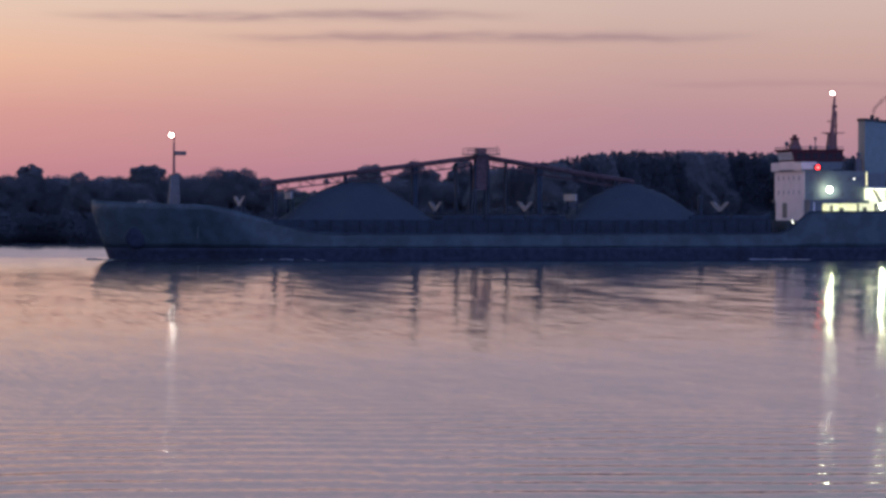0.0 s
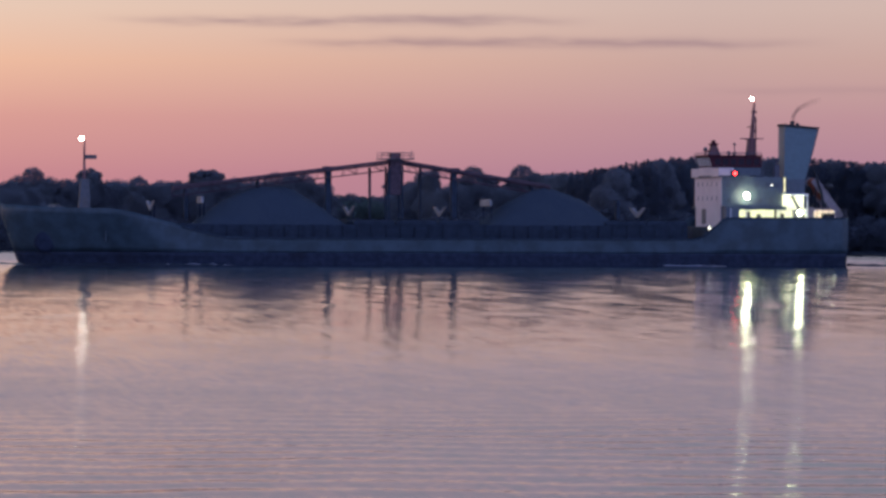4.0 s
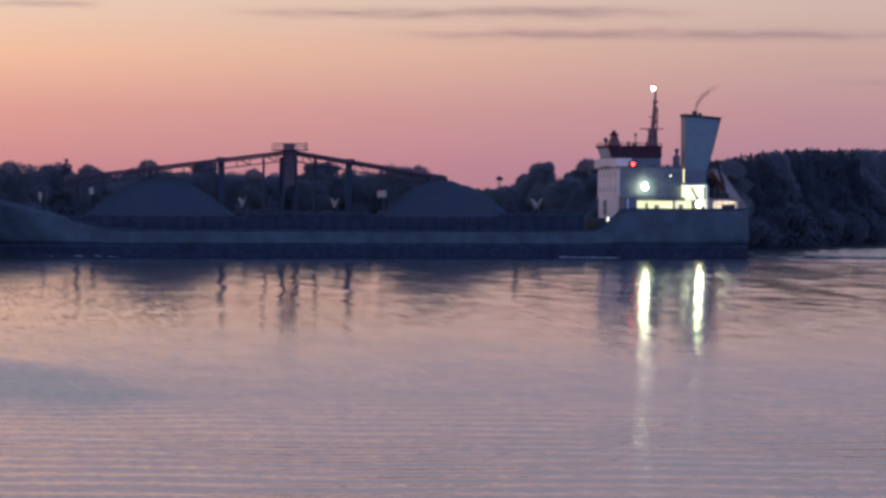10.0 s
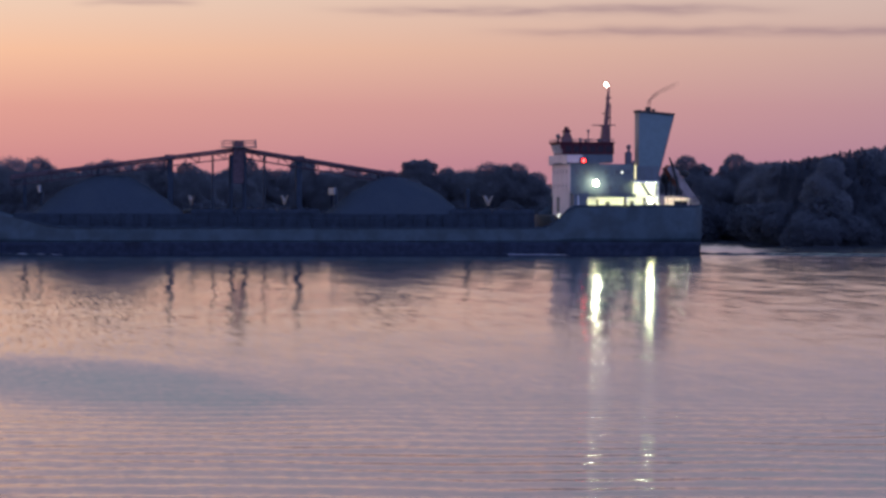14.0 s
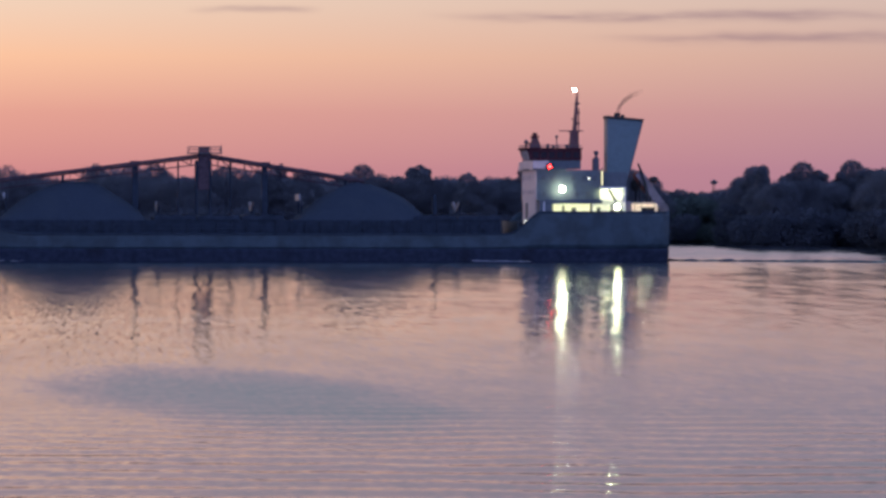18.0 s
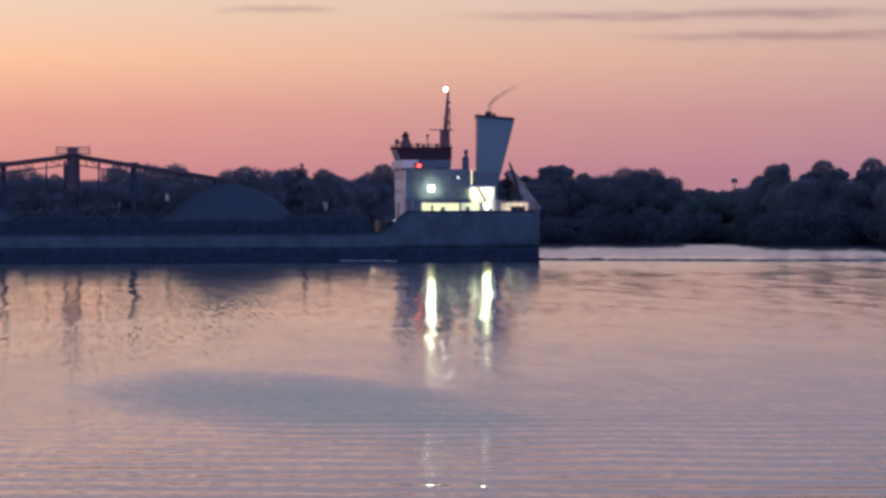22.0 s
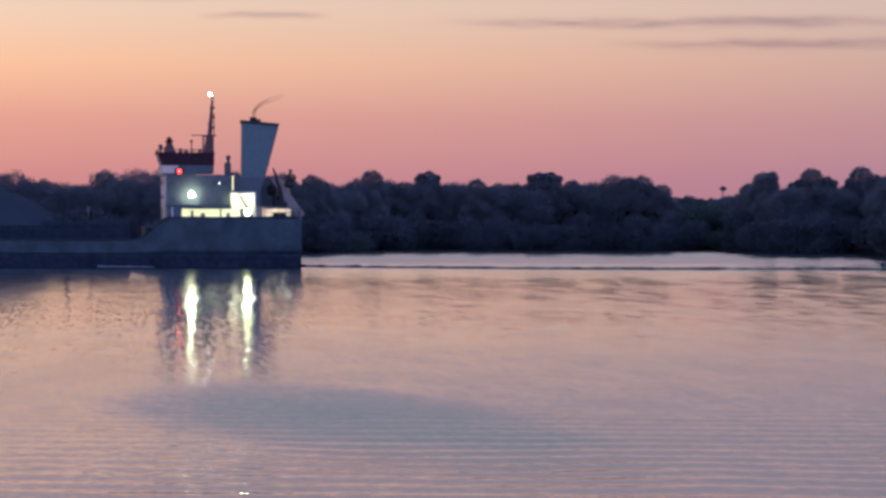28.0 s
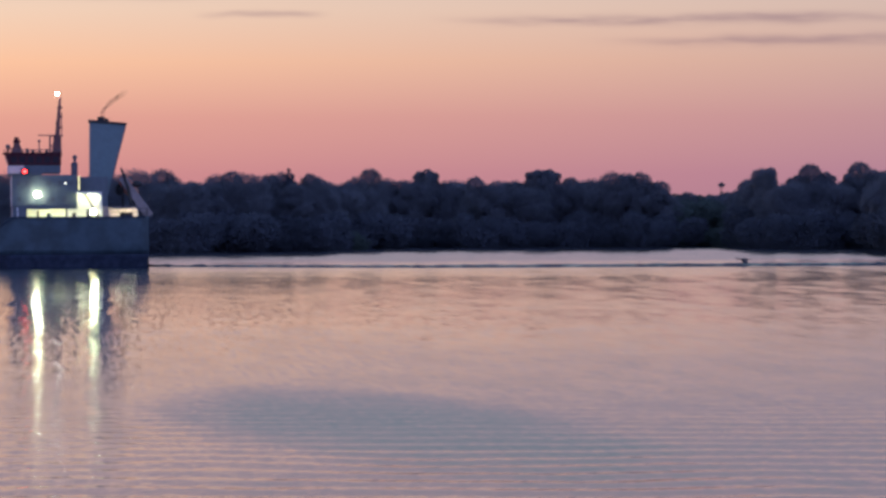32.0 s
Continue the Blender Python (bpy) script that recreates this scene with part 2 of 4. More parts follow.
    p.inputs["Base Color"].default_value = (0.020, 0.024, 0.034, 1)
    p.inputs["IOR"].default_value = 1.333
    gloss = n.noise(n.mapping(co, (0.6, 0.09, 1), (0, 0, 0.04)), 1.0, 2.0)
    n.link(n.math("ADD", n.math("MULTIPLY_ADD", n.math("MULTIPLY_ADD", near_grey, 0.2, n.math("MULTIPLY", near, 0.3)), 0.05, n.span(y, 78.0, 110.0, -0.03, 0.0)), n.span(gloss, 0.35, 0.65, 0.070, 0.086)), p.inputs["Roughness"])
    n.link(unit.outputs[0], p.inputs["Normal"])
    n.link(p.outputs[0], n.add("ShaderNodeOutputMaterial").inputs[0])
    return m


WATER = make_water()
CREST = material("wake_water", (0.020, 0.024, 0.034), 0.10, vary=0.2, grain=3, bump=0.02, spec=0.3)
FOAM = material("thin_foam", (0.20, 0.21, 0.25), 0.8, vary=0.4, grain=2.5, stain=(0.10, 0.11, 0.14), stain_scale=0.8)
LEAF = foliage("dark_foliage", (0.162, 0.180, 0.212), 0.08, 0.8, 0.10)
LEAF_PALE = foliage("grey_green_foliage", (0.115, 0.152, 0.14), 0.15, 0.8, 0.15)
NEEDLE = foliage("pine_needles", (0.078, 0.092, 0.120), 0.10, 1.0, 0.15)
# the broadleaf colour darkened, so shade on the low shrubs is in the leaf
SHADED_LEAF = foliage("shrub_leaves", (0.105, 0.122, 0.152), 0.12, 0.8, 0.15)
BARK = material("bark", (0.09, 0.07, 0.05), 0.9, vary=0.35, grain=6, bump=0.02)
SOIL = material("bank_soil", (0.07, 0.075, 0.04), 0.95, vary=0.4, grain=0.8, stain=(0.12, 0.1, 0.07), stain_scale=0.05, bump=0.05)
HULL = material("hull_paint", (0.036, 0.060, 0.079), 0.5, vary=0.25, grain=0.7, stain=(0.031, 0.055, 0.074), stain_scale=0.25, bump=0.004, spec=0.3)
BOOT = material("boot_topping", (0.022, 0.030, 0.052), 0.7, spec=0.08, vary=0.25, grain=1.5, stain=(0.014, 0.014, 0.02), stain_scale=0.4)
DECK = material("deck_paint", (0.10, 0.10, 0.11), 0.7, vary=0.2, grain=2, stain=(0.13, 0.08, 0.06))
COAMING = material("coaming_paint", (0.029, 0.041, 0.061), 0.8, spec=0.1, vary=0.2, grain=1.5, stain=(0.033, 0.044, 0.062), stain_scale=0.3)
WHITE = material("white_ship_paint", (0.74, 0.72, 0.73), 0.45, vary=0.06, grain=2, stain=(0.66, 0.63, 0.63), stain_scale=0.5)
FUNNEL = material("funnel_paint", (0.095, 0.15, 0.172), 0.45, vary=0.08, grain=2, stain=(0.075, 0.115, 0.135), stain_scale=0.4)
# white deckhouse sides: the shade away from the glow is in this paint
HOUSE = material("shaded_house_paint", (0.082, 0.104, 0.128), 0.5, vary=0.1, grain=2, stain=(0.07, 0.088, 0.108), stain_scale=0.4)
SOOT = material("sooty_black", (0.02, 0.02, 0.022), 0.7, vary=0.3, grain=4)
RUST = material("red_brown_paint", (0.075, 0.024, 0.032), 0.8, spec=0.1, vary=0.2, grain=3, stain=(0.085, 0.036, 0.042))
MAST = material("mast_paint", (0.15, 0.062, 0.064), 0.65, vary=0.2, grain=3, stain=(0.06, 0.03, 0.03))
GIRDER = material("dark_girder_paint", (0.088, 0.060, 0.074), 0.75, vary=0.25, grain=3, stain=(0.070, 0.050, 0.062), spec=0.15)
STEEL = material("dull_steel", (0.10, 0.095, 0.10), 0.55, metal=0.3, vary=0.2, grain=4)
GREY = material("weathered_grey_paint", (0.085, 0.09, 0.105), 0.6, vary=0.2, grain=2)
ORANGE = material("orange_glass_fibre", (0.36, 0.10, 0.05), 0.45, vary=0.05, grain=2)
BRIDGEGLASS = material("bridge_window_glass", (0.034, 0.024, 0.034), 0.3, vary=0.1, spec=0.1)
GLASS = material("dark_window_glass", (0.10, 0.11, 0.13), 0.3, vary=0.1, spec=0.06)
# white paint with the sunset glow's pink put into its colour
LILAC = material("glow_tinted_weathered_white", (0.64, 0.51, 0.49), 0.5, vary=0.06, grain=2, stain=(0.57, 0.45, 0.43), stain_scale=0.4)
CABIN = material("pale_cabin_paint", (0.27, 0.28, 0.30), 0.5, vary=0.08, grain=2)
CHUTE = material("worn_chute_paint", (0.20, 0.20, 0.225), 0.6, vary=0.2, grain=2)
RAMP = material("pale_ramp_paint", (0.23, 0.19, 0.20), 0.6, vary=0.12, grain=2)
GRAVEL = material("gravel_cargo", (0.036, 0.050, 0.070), 0.9, vary=0.2, grain=8.0, stain=(0.044, 0.058, 0.076), stain_scale=0.2, bump=0.05, spec=0.1)
NAVY = material("dark_navy_paint", (0.065, 0.064, 0.085), 0.6, vary=0.2, grain=3)
# panes coloured pale, a pink sky reflection put into the glass
SHEEN = material("sky_toned_glass", (0.42, 0.37, 0.38), 0.2, vary=0.1, spec=0.5)
BIRD = material("dark_feathers", (0.06, 0.055, 0.055), 0.8, vary=0.2)
MASTLIGHT = glow("masthead_lamp_glow", (1.0, 0.90, 0.78), 40.0)
FLOOD = glow("floodlight_glow", (0.94, 1.0, 0.64), 150.0)
SMALL = glow("small_lamp_glow", (1.0, 1.0, 0.85), 2.6)
LADDERGLOW = glow("ladder_self_glow", (1.0, 0.95, 0.55), 1.6)
TUBE = glow("deck_tube_glow", (0.95, 1.0, 0.50), 48.0)
DIMTUBE = glow("shelter_tube_glow", (1.0, 1.0, 0.70), 24.0)
REDLAMP = glow("red_sidelight_glow", (1.0, 0.03, 0.03), 16.0)


def smoke_material(thick):
    m = bpy.data.materials.new("exhaust_smoke")
    m.use_nodes = True
    n = Nodes(m.node_tree)
    co = n.add("ShaderNodeTexCoord").outputs["Object"]
    d = n.add("ShaderNodeBsdfDiffuse")
    d.inputs[0].default_value = (0.07, 0.055, 0.06, 1)
    t = n.add("ShaderNodeBsdfTransparent")
    mx = n.add("ShaderNodeMixShader")
    n.link(n.span(n.noise(co, 3.0, 4.0), 0.3, 0.75, 0.0, thick), mx.inputs[0])
    n.link(t.outputs[0], mx.inputs[1])
    n.link(d.outputs[0], mx.inputs[2])
    n.link(mx.outputs[0], n.add("ShaderNodeOutputMaterial").inputs[0])
    return m


SMOKE = [smoke_material(a) for a in (0.26, 0.20, 0.13, 0.06)]


# ---------------------------------------------------------------- mesh helpers
def to_mesh(name, bm, mat, smooth=False):
    me = bpy.data.meshes.new(name)
    bmesh.ops.recalc_face_normals(bm, faces=bm.faces)
    for f in bm.faces:
        f.smooth = smooth
    bm.to_mesh(me)
    bm.free()
    me.materials.append(mat)
    return me


def part(name, bm, mat, parent, label="", smooth=False):
    me = bm if isinstance(bm, bpy.types.Mesh) else to_mesh(name, bm, mat, smooth)
    ob = new(name, me)
    ob.parent = parent
    if label:
        ob["label"] = label
    return ob


def box(x0, x1, y0, y1, z0, z1, bev=0.0, bm=None):
    bm = bm or bmesh.new()
    made = bmesh.ops.create_cube(bm, size=1, matrix=Matrix.Translation(((x0 + x1) / 2, (y0 + y1) / 2, (z0 + z1) / 2))
                                 @ Matrix.Diagonal((x1 - x0, y1 - y0, z1 - z0, 1)))
    if bev:
        edges = {e for v in made["verts"] for e in v.link_edges}
        bmesh.ops.bevel(bm, geom=list(edges), offset=bev, segments=2, affect="EDGES")
    return bm


def rod(a, b, r0, r1=None, seg=8, bm=None):
    bm = bm or bmesh.new()
    a, b = Vector(a), Vector(b)
    d = b - a
    m = Matrix.Translation((a + b) / 2) @ d.to_track_quat("Z", "Y").to_matrix().to_4x4()
    bmesh.ops.create_cone(bm, cap_ends=True, segments=seg, radius1=r0, radius2=r0 if r1 is None else r1, depth=d.length, matrix=m)
    return bm


def ball(c, r, bm=None, seg=12, squash=(1, 1, 1)):
    bm = bm or bmesh.new()
    bmesh.ops.create_uvsphere(bm, u_segments=seg, v_segments=max(6, seg * 2 // 3), radius=r,
                              matrix=Matrix.Translation(c) @ Matrix.Diagonal((*squash, 1)))
    return bm


def prism(profile, y0, y1, bm=None):
    """A profile in x, z drawn out along y."""
    bm = bm or bmesh.new()
    a = [bm.verts.new((x, y0, z)) for x, z in profile]
    b = [bm.verts.new((x, y1, z)) for x, z in profile]
    bm.faces.new(a)
    bm.faces.new(b[::-1])
    for i in range(len(a)):
        j = (i + 1) % len(a)
        bm.faces.new((a[i], b[i], b[j], a[j]))
    return bm


def thing(name, label, category, group="", m=None):
    ob = new(name)
    ob.empty_display_size = 0.5
    tagged(ob, label, category, group)
    if m is not None:
        ob.matrix_basis = m
    return ob


# ---------------------------------------------------------------- river, banks
LEVEL = -0.35  # of the water


def shore(az):
    """Distance of the far waterline at a bearing in degrees."""
    def step(a, b):
        t = min(1, max(0, (az - a) / (b - a)))
        return t * t * (3 - 2 * t)
    r = 600 + 75 * step(2.6, 4.2) - 48 * step(8.7, 9.5) - 102 * step(10.6, 11.5) + 130 * step(11.6, 14.2)
    return r * 1.105 + 5 * math.sin(az * 3.1) + 3 * math.sin(az * 7.7 + 1)


def polar(az, r, z=0.0):
    a = radians(az)
    return Vector((r * math.sin(a), r * math.cos(a), z))


def make_ground():
    bm = bmesh.new()
    bmesh.ops.create_grid(bm, x_segments=4, y_segments=4, size=1, matrix=Matrix.Translation((0, 2380, LEVEL)) @ Matrix.Diagonal((4800, 2400, 1, 1)))
    river = new("water", to_mesh("water", bm, WATER))
    tagged(river, "calm river with fine ripples, reflecting a pink dusk sky", "water", kind="structure")
    verts, faces, cols = [], [], 0
    rings = (-8, 0, 3, 8, 20, 45, 90, 200, 500, 1200, 4200)
    highs = (-1.4, -0.4, 0.0, 0.5, 1.6, 2.0, 2.2, 2.5, 3.0, 4.0, 6.0)
    azs = np.concatenate([np.linspace(-75, -3, 24), np.linspace(-2.8, 18, 209), np.linspace(19, 75, 20)])
    for az in azs:
        for d, h in zip(rings, highs):
            jit = 0.25 * noise.noise((az * 2.0, d * 0.05, 0.0)) if d > 1 else 0
            verts.append(polar(az, min(shore(az) + d, 4700), h + jit))
    k = len(rings)
    for i in range(len(azs) - 1):
        for j in range(k - 1):
            faces.append((i * k + j, i * k + j + 1, (i + 1) * k + j + 1, (i + 1) * k + j))
    me = bpy.data.meshes.new("ground")
    me.from_pydata(verts, [], faces)
    me.materials.append(SOIL)
    tagged(new("ground", me), "dark low river bank of soil and grass under trees", "ground", kind="structure")
    bm = bmesh.new()
    prof = [(-900, 2.9), (9, 2.9), (12, 2.5), (17, 0.2), (22, -2.5)]
    cols = []
    for x in np.linspace(-600, 600, 41):
        cols.append([bm.verts.new((x, y + (2 * math.sin(x * 0.05) if i > 1 else 0), z)) for i, (y, z) in enumerate(prof)])
    for a, b in zip(cols, cols[1:]):
        for i in range(len(prof) - 1):
            bm.faces.new((a[i], a[i + 1], b[i + 1], b[i]))
    tagged(new("ground_near", to_mesh("ground_near", bm, SOIL)), "grassy near bank sloping to the river", "ground", kind="structure")
    return river


RIVER = make_ground()


# ---------------------------------------------------------------- trees
def leaf_mesh(name, lobes, count, size, mat, seed, flat=1.0):
    """A crown of small folded leaf clumps spread through uneven lobes (x, y, z, radius, height share)."""
    rnd = random.Random(seed)
    vol = [l[3] ** 2 for l in lobes]
    verts, faces = [], []
    for i in range(count):
        lx, ly, lz, lr, ls = rnd.choices(lobes, vol)[0]
        d = Vector((rnd.gauss(0, 1), rnd.gauss(0, 1), rnd.gauss(0, 1))).normalized()
        bump = 1 + 0.24 * noise.noise(d * 2.3 + Vector((lx, ly, lz))) + 0.14 * noise.noise(d * 6.0 + Vector((lz, lx, ly)))
        rad = lr * bump * (rnd.random() ** 0.33 if rnd.random() < 0.3 else rnd.uniform(0.74, 1.0))
        c = Vector((lx + d.x * rad, ly + d.y * rad, lz + d.z * rad * ls))
        if c.z < 0.05:
            c.z = rnd.uniform(0.05, 0.6)
        s = size * rnd.uniform(0.6, 1.5)
        u = (d * 1.3 + Vector((rnd.gauss(0, 1), rnd.gauss(0, 1), rnd.gauss(0, 1) * flat)) * (0.5 if i % 2 else 1.6)).normalized()
        v = u.orthogonal().normalized()
        v.rotate(Matrix.Rotation(rnd.uniform(0, 6.28), 3, u))
        w = u.cross(v)
        k = len(verts)
        verts += [c - v * s, c + w * s * 0.45 + u * s * 0.3, c + v * s, c - w * s * 0.45 + u * s * 0.3]
        faces += [(k, k + 1, k + 2), (k, k + 2, k + 3)]
    me = bpy.data.meshes.new(name)
    me.from_pydata(verts, [], faces)
    me.materials.append(mat)
    return me


def trunk_mesh(h, r, seed):
    rnd = random.Random(seed)
    bm = bmesh.new()
    p = Vector((0, 0, -0.6))
    rad = r
    for i in range(4):
        q = p + Vector((rnd.uniform(-0.15, 0.15), rnd.uniform(-0.15, 0.15), (h + 0.6) / 4))
        rod(p, q, rad, rad * 0.75, 8, bm)
        p, rad = q, rad * 0.75
    return to_mesh("trunk", bm, BARK, True)


def limb_mesh(lobes, h):
    bm = bmesh.new()
    for i, (lx, ly, lz, lr, ls) in enumerate(lobes):
        z0 = min(h * 0.9, max(0.4, lz * 0.45))
        mid = Vector((lx * 0.45, ly * 0.45, (z0 + lz) / 2 + 0.2))
        rod((0, 0, z0), mid, 0.13, 0.09, 6, bm)
        rod(mid, (lx, ly, lz), 0.09, 0.03, 6, bm)
    return to_mesh("limb", bm, BARK, True)


def round_lobes(seed, w, h, low):
    """Lobes of a broad crown w wide and h high, that begins at the height low."""
    rnd = random.Random(seed)
    r = w * 0.27
    lobes = [(rnd.uniform(-0.1, 0.1) * w, 0, h - r * 1.05, r, 1.0)]
    for i in range(8):
        a = i * 2.4 + rnd.random()
        z = low + (h - low) * rnd.uniform(0.2, 0.72)
        spread = w * 0.30 * (1.1 - 0.5 * (z - low) / (h - low))
        lobes.append((math.cos(a) * spread, math.sin(a) * spread, z, r * rnd.uniform(0.7, 1.0), rnd.uniform(0.75, 1.1)))
    lobes.append((0, 0, low + (h - low) * 0.4, w * 0.33, 1.0))
    return lobes


def pine_lobes(seed, w, h):
    rnd = random.Random(seed)
    lobes = []
    for i in range(9):
        f = i / 8
        z = h * (0.22 + 0.74 * f)
        rr = w * 0.5 * (1 - f) ** 0.7 * rnd.uniform(0.75, 1.1) + 0.35
        lobes.append((rnd.uniform(-0.25, 0.25), rnd.uniform(-0.25, 0.25), z, rr, 0.45 + 0.5 * f))
    return lobes


TREES = {}


def tree_kind(key, name, label, lobes, h, count, size, mat, seed):
    t = thing(name, label, "shrub" if name == "shrub" else "tree", "trees on the far bank", pose(0, -3000, -200))
    if name != "shrub":
        part("trunk", trunk_mesh(h * 0.8, h * 0.025, seed), BARK, t)
    part("limb", limb_mesh(lobes, h * 0.8), BARK, t)
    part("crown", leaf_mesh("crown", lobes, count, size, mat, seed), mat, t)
    TREES[key] = (t, h, [False])


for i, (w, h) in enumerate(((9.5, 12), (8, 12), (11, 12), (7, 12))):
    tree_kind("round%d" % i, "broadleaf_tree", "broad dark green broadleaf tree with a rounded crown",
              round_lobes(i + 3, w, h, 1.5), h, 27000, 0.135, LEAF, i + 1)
for i, (w, h) in enumerate(((4.2, 12), (3.4, 12))):
    lob = [(0.2, 0, 11.2, 0.9, 0.8), (-1.0, 0.3, 10.9, 0.9, 0.7), (1.2, -0.3, 10.7, 0.95, 0.7), (0, 0, 9.6, 1.3, 1.1), (-1.1, 0.2, 9.7, 0.95, 1.2), (1.1, -0.2, 9.5, 1.0, 1.2), (-0.9, 0.2, 8.2, 1.2, 1.2), (1.0, 0, 8.0, 1.25, 1.2), (0.1, 0, 7.4, 1.6, 1.2),
           (-0.5, 0.2, 5.0, 1.9, 1.2), (0.6, -0.2, 3.0, 2.0, 1.0)]
    if i:
        lob = [(-l[0] * 1.1, l[1], l[2] * (0.98 + 0.02 * (j % 2)), l[3] * 0.9, l[4]) for j, l in enumerate(lob)]
    tree_kind("flat%d" % i, "flat_topped_tree", "tall narrow tree with a flat ragged top", lob, h, 15000, 0.135, LEAF, 30 + i)
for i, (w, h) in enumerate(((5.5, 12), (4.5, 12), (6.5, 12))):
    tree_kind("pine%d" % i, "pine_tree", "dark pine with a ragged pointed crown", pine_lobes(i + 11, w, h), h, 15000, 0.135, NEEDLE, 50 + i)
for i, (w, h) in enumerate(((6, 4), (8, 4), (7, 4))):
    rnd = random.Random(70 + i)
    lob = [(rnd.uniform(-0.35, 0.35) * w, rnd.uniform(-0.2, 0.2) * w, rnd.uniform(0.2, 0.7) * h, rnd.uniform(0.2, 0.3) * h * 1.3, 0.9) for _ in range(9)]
    tree_kind("shrub%d" % i, "shrub", "low dense shrub at the water's edge", lob, h, 8000, 0.14, LEAF_PALE if i == 2 else SHADED_LEAF, 80 + i)
tree_kind("lone", "small_tree", "small lone tree with a tuft on a bare thin trunk",
          [(0, 0, 11.4, 0.55, 0.8), (0.35, 0, 11.2, 0.45, 0.8), (-0.35, 0, 11.25, 0.4, 0.8)], 12, 150, 0.2, LEAF, 99)


def plant(key, az, back, height, turn=0.0, widen=1.0, base=0.7):
    """Sets a tree of that height at a bearing, so far behind the waterline. The first of a kind is the pattern itself."""
    t, h, used = TREES[key]
    s = height / h
    m = Matrix.Translation(polar(az, shore(az) + back, base)) @ Matrix.Rotation(turn, 4, "Z")
    ob = t if not used[0] else copy_thing(t, m)
    used[0] = True
    ob.matrix_basis = m
    ob.scale = (s * widen, s * widen, s)
    return ob


def high(az, el, back):
    """The height of a tree whose top stands at that elevation."""
    return EYE + (shore(az) + back) * math.tan(radians(el + 0.135)) - 0.7


# tops: bearing, elevation of the top, kind
LEFT = ((-1.1, 0.58, "round2"), (-0.65, 0.46, "round1"), (0.2, 0.60, "round0"), (0.6, 0.61, "round2"), (0.95, 0.60, "round1"),
        (1.35, 0.42, "round3"), (1.7, 0.52, "round1"), (1.95, 0.56, "round3"), (2.1, 0.55, "round0"), (2.42, 0.52, "round3"),
        (2.69, 0.61, "pine0"), (2.62, 0.55, "round1"), (2.98, 0.52, "round3"), (3.15, 0.47, "round1"), (3.52, 0.40, "round3"))
MIDDLE = ((3.80, 0.59, "round3"), (3.66, 0.48, "round1"), (4.05, 0.46, "round1"), (4.25, 0.43, "round3"), (4.60, 0.585, "flat0"), (4.53, 0.55, "flat1"), (4.68, 0.57, "flat1"),
          (4.45, 0.44, "round0"), (4.9, 0.42, "round2"), (5.28, 0.47, "round3"), (5.55, 0.42, "round1"), (5.78, 0.43, "round0"),
          (6.20, 0.585, "flat1"), (6.12, 0.57, "flat0"), (6.28, 0.575, "flat0"), (6.05, 0.44, "round1"), (6.58, 0.46, "round3"), (6.9, 0.45, "round2"), (7.2, 0.55, "round0"),
          (7.58, 0.53, "round1"), (7.38, 0.5, "round3"), (7.8, 0.4, "round3"))
RIGHT = ((9.04, 0.42, "round3"), (9.2, 0.57, "round3"), (9.33, 0.585, "flat0"), (9.27, 0.56, "flat1"), (9.53, 0.34, "round3"), (9.9, 0.63, "round3"),
         (9.72, 0.5, "flat1"), (10.08, 0.52, "flat0"), (10.57, 0.655, "round3"), (10.4, 0.52, "flat1"), (10.74, 0.55, "flat0"), (10.93, 0.5, "round3"))
rnd = random.Random(5)
for az, el, kind in LEFT + MIDDLE + RIGHT:
    back = rnd.uniform(8, 14)
    plant(kind, az, back, high(az, el, back), rnd.uniform(0, 6.28))
# the low stretch of bushes with one thin tree on it
for i in range(22):
    az = 7.9 + 1.15 * i / 21
    back = rnd.uniform(20, 40)
    plant(rnd.choice(("round1", "round3", "shrub2")), az, back, high(az, rnd.uniform(0.16, 0.22) if i % 5 else 0.245, back), rnd.uniform(0, 6.28), 1.3)
plant("lone", 8.66, 45, high(8.66, 0.385, 45), 0.4)
# the pine wood on the point to the right
def wood_top(az):
    t = min(1, max(0, (az - 10.9) / 1.9))
    return 0.53 + 0.23 * t * t * (3 - 2 * t) - 0.05 * max(0, az - 14.3)


for i in range(150):
    az = 10.85 + 6.4 * (i + rnd.random()) / 150
    back = rnd.uniform(6, 60)
    el = wood_top(az) - abs(rnd.gauss(0, 0.025)) + 0.01
    kind = rnd.choice(("pine0", "pine1", "pine2", "pine2", "pine0", "round3") if az > 11.3 else ("round1", "round3", "pine2"))
    plant(kind, az, back, high(az, el, back), rnd.uniform(0, 6.28), 1.15)
for i in range(75):
    az = 10.95 + 6.2 * (i + rnd.random()) / 75
    back = rnd.uniform(6, 30)
    plant(rnd.choice(("pine0", "pine1")), az, back, high(az, wood_top(az) + rnd.uniform(-0.01, 0.035), back), rnd.uniform(0, 6.28), rnd.uniform(0.5, 0.8))
# the rest of the belt, lower than the tops, and the shrubs along the water
for i in range(150):
    az = -3.5 + 14.5 * (i + rnd.random()) / 150
    if 7.75 < az < 9.0:
        continue
    back = rnd.uniform(5, 30)
    plant(rnd.choice(("round0", "round1", "round2", "round3")), az, back, high(az, rnd.uniform(0.33, 0.44), back), rnd.uniform(0, 6.28), 1.25)
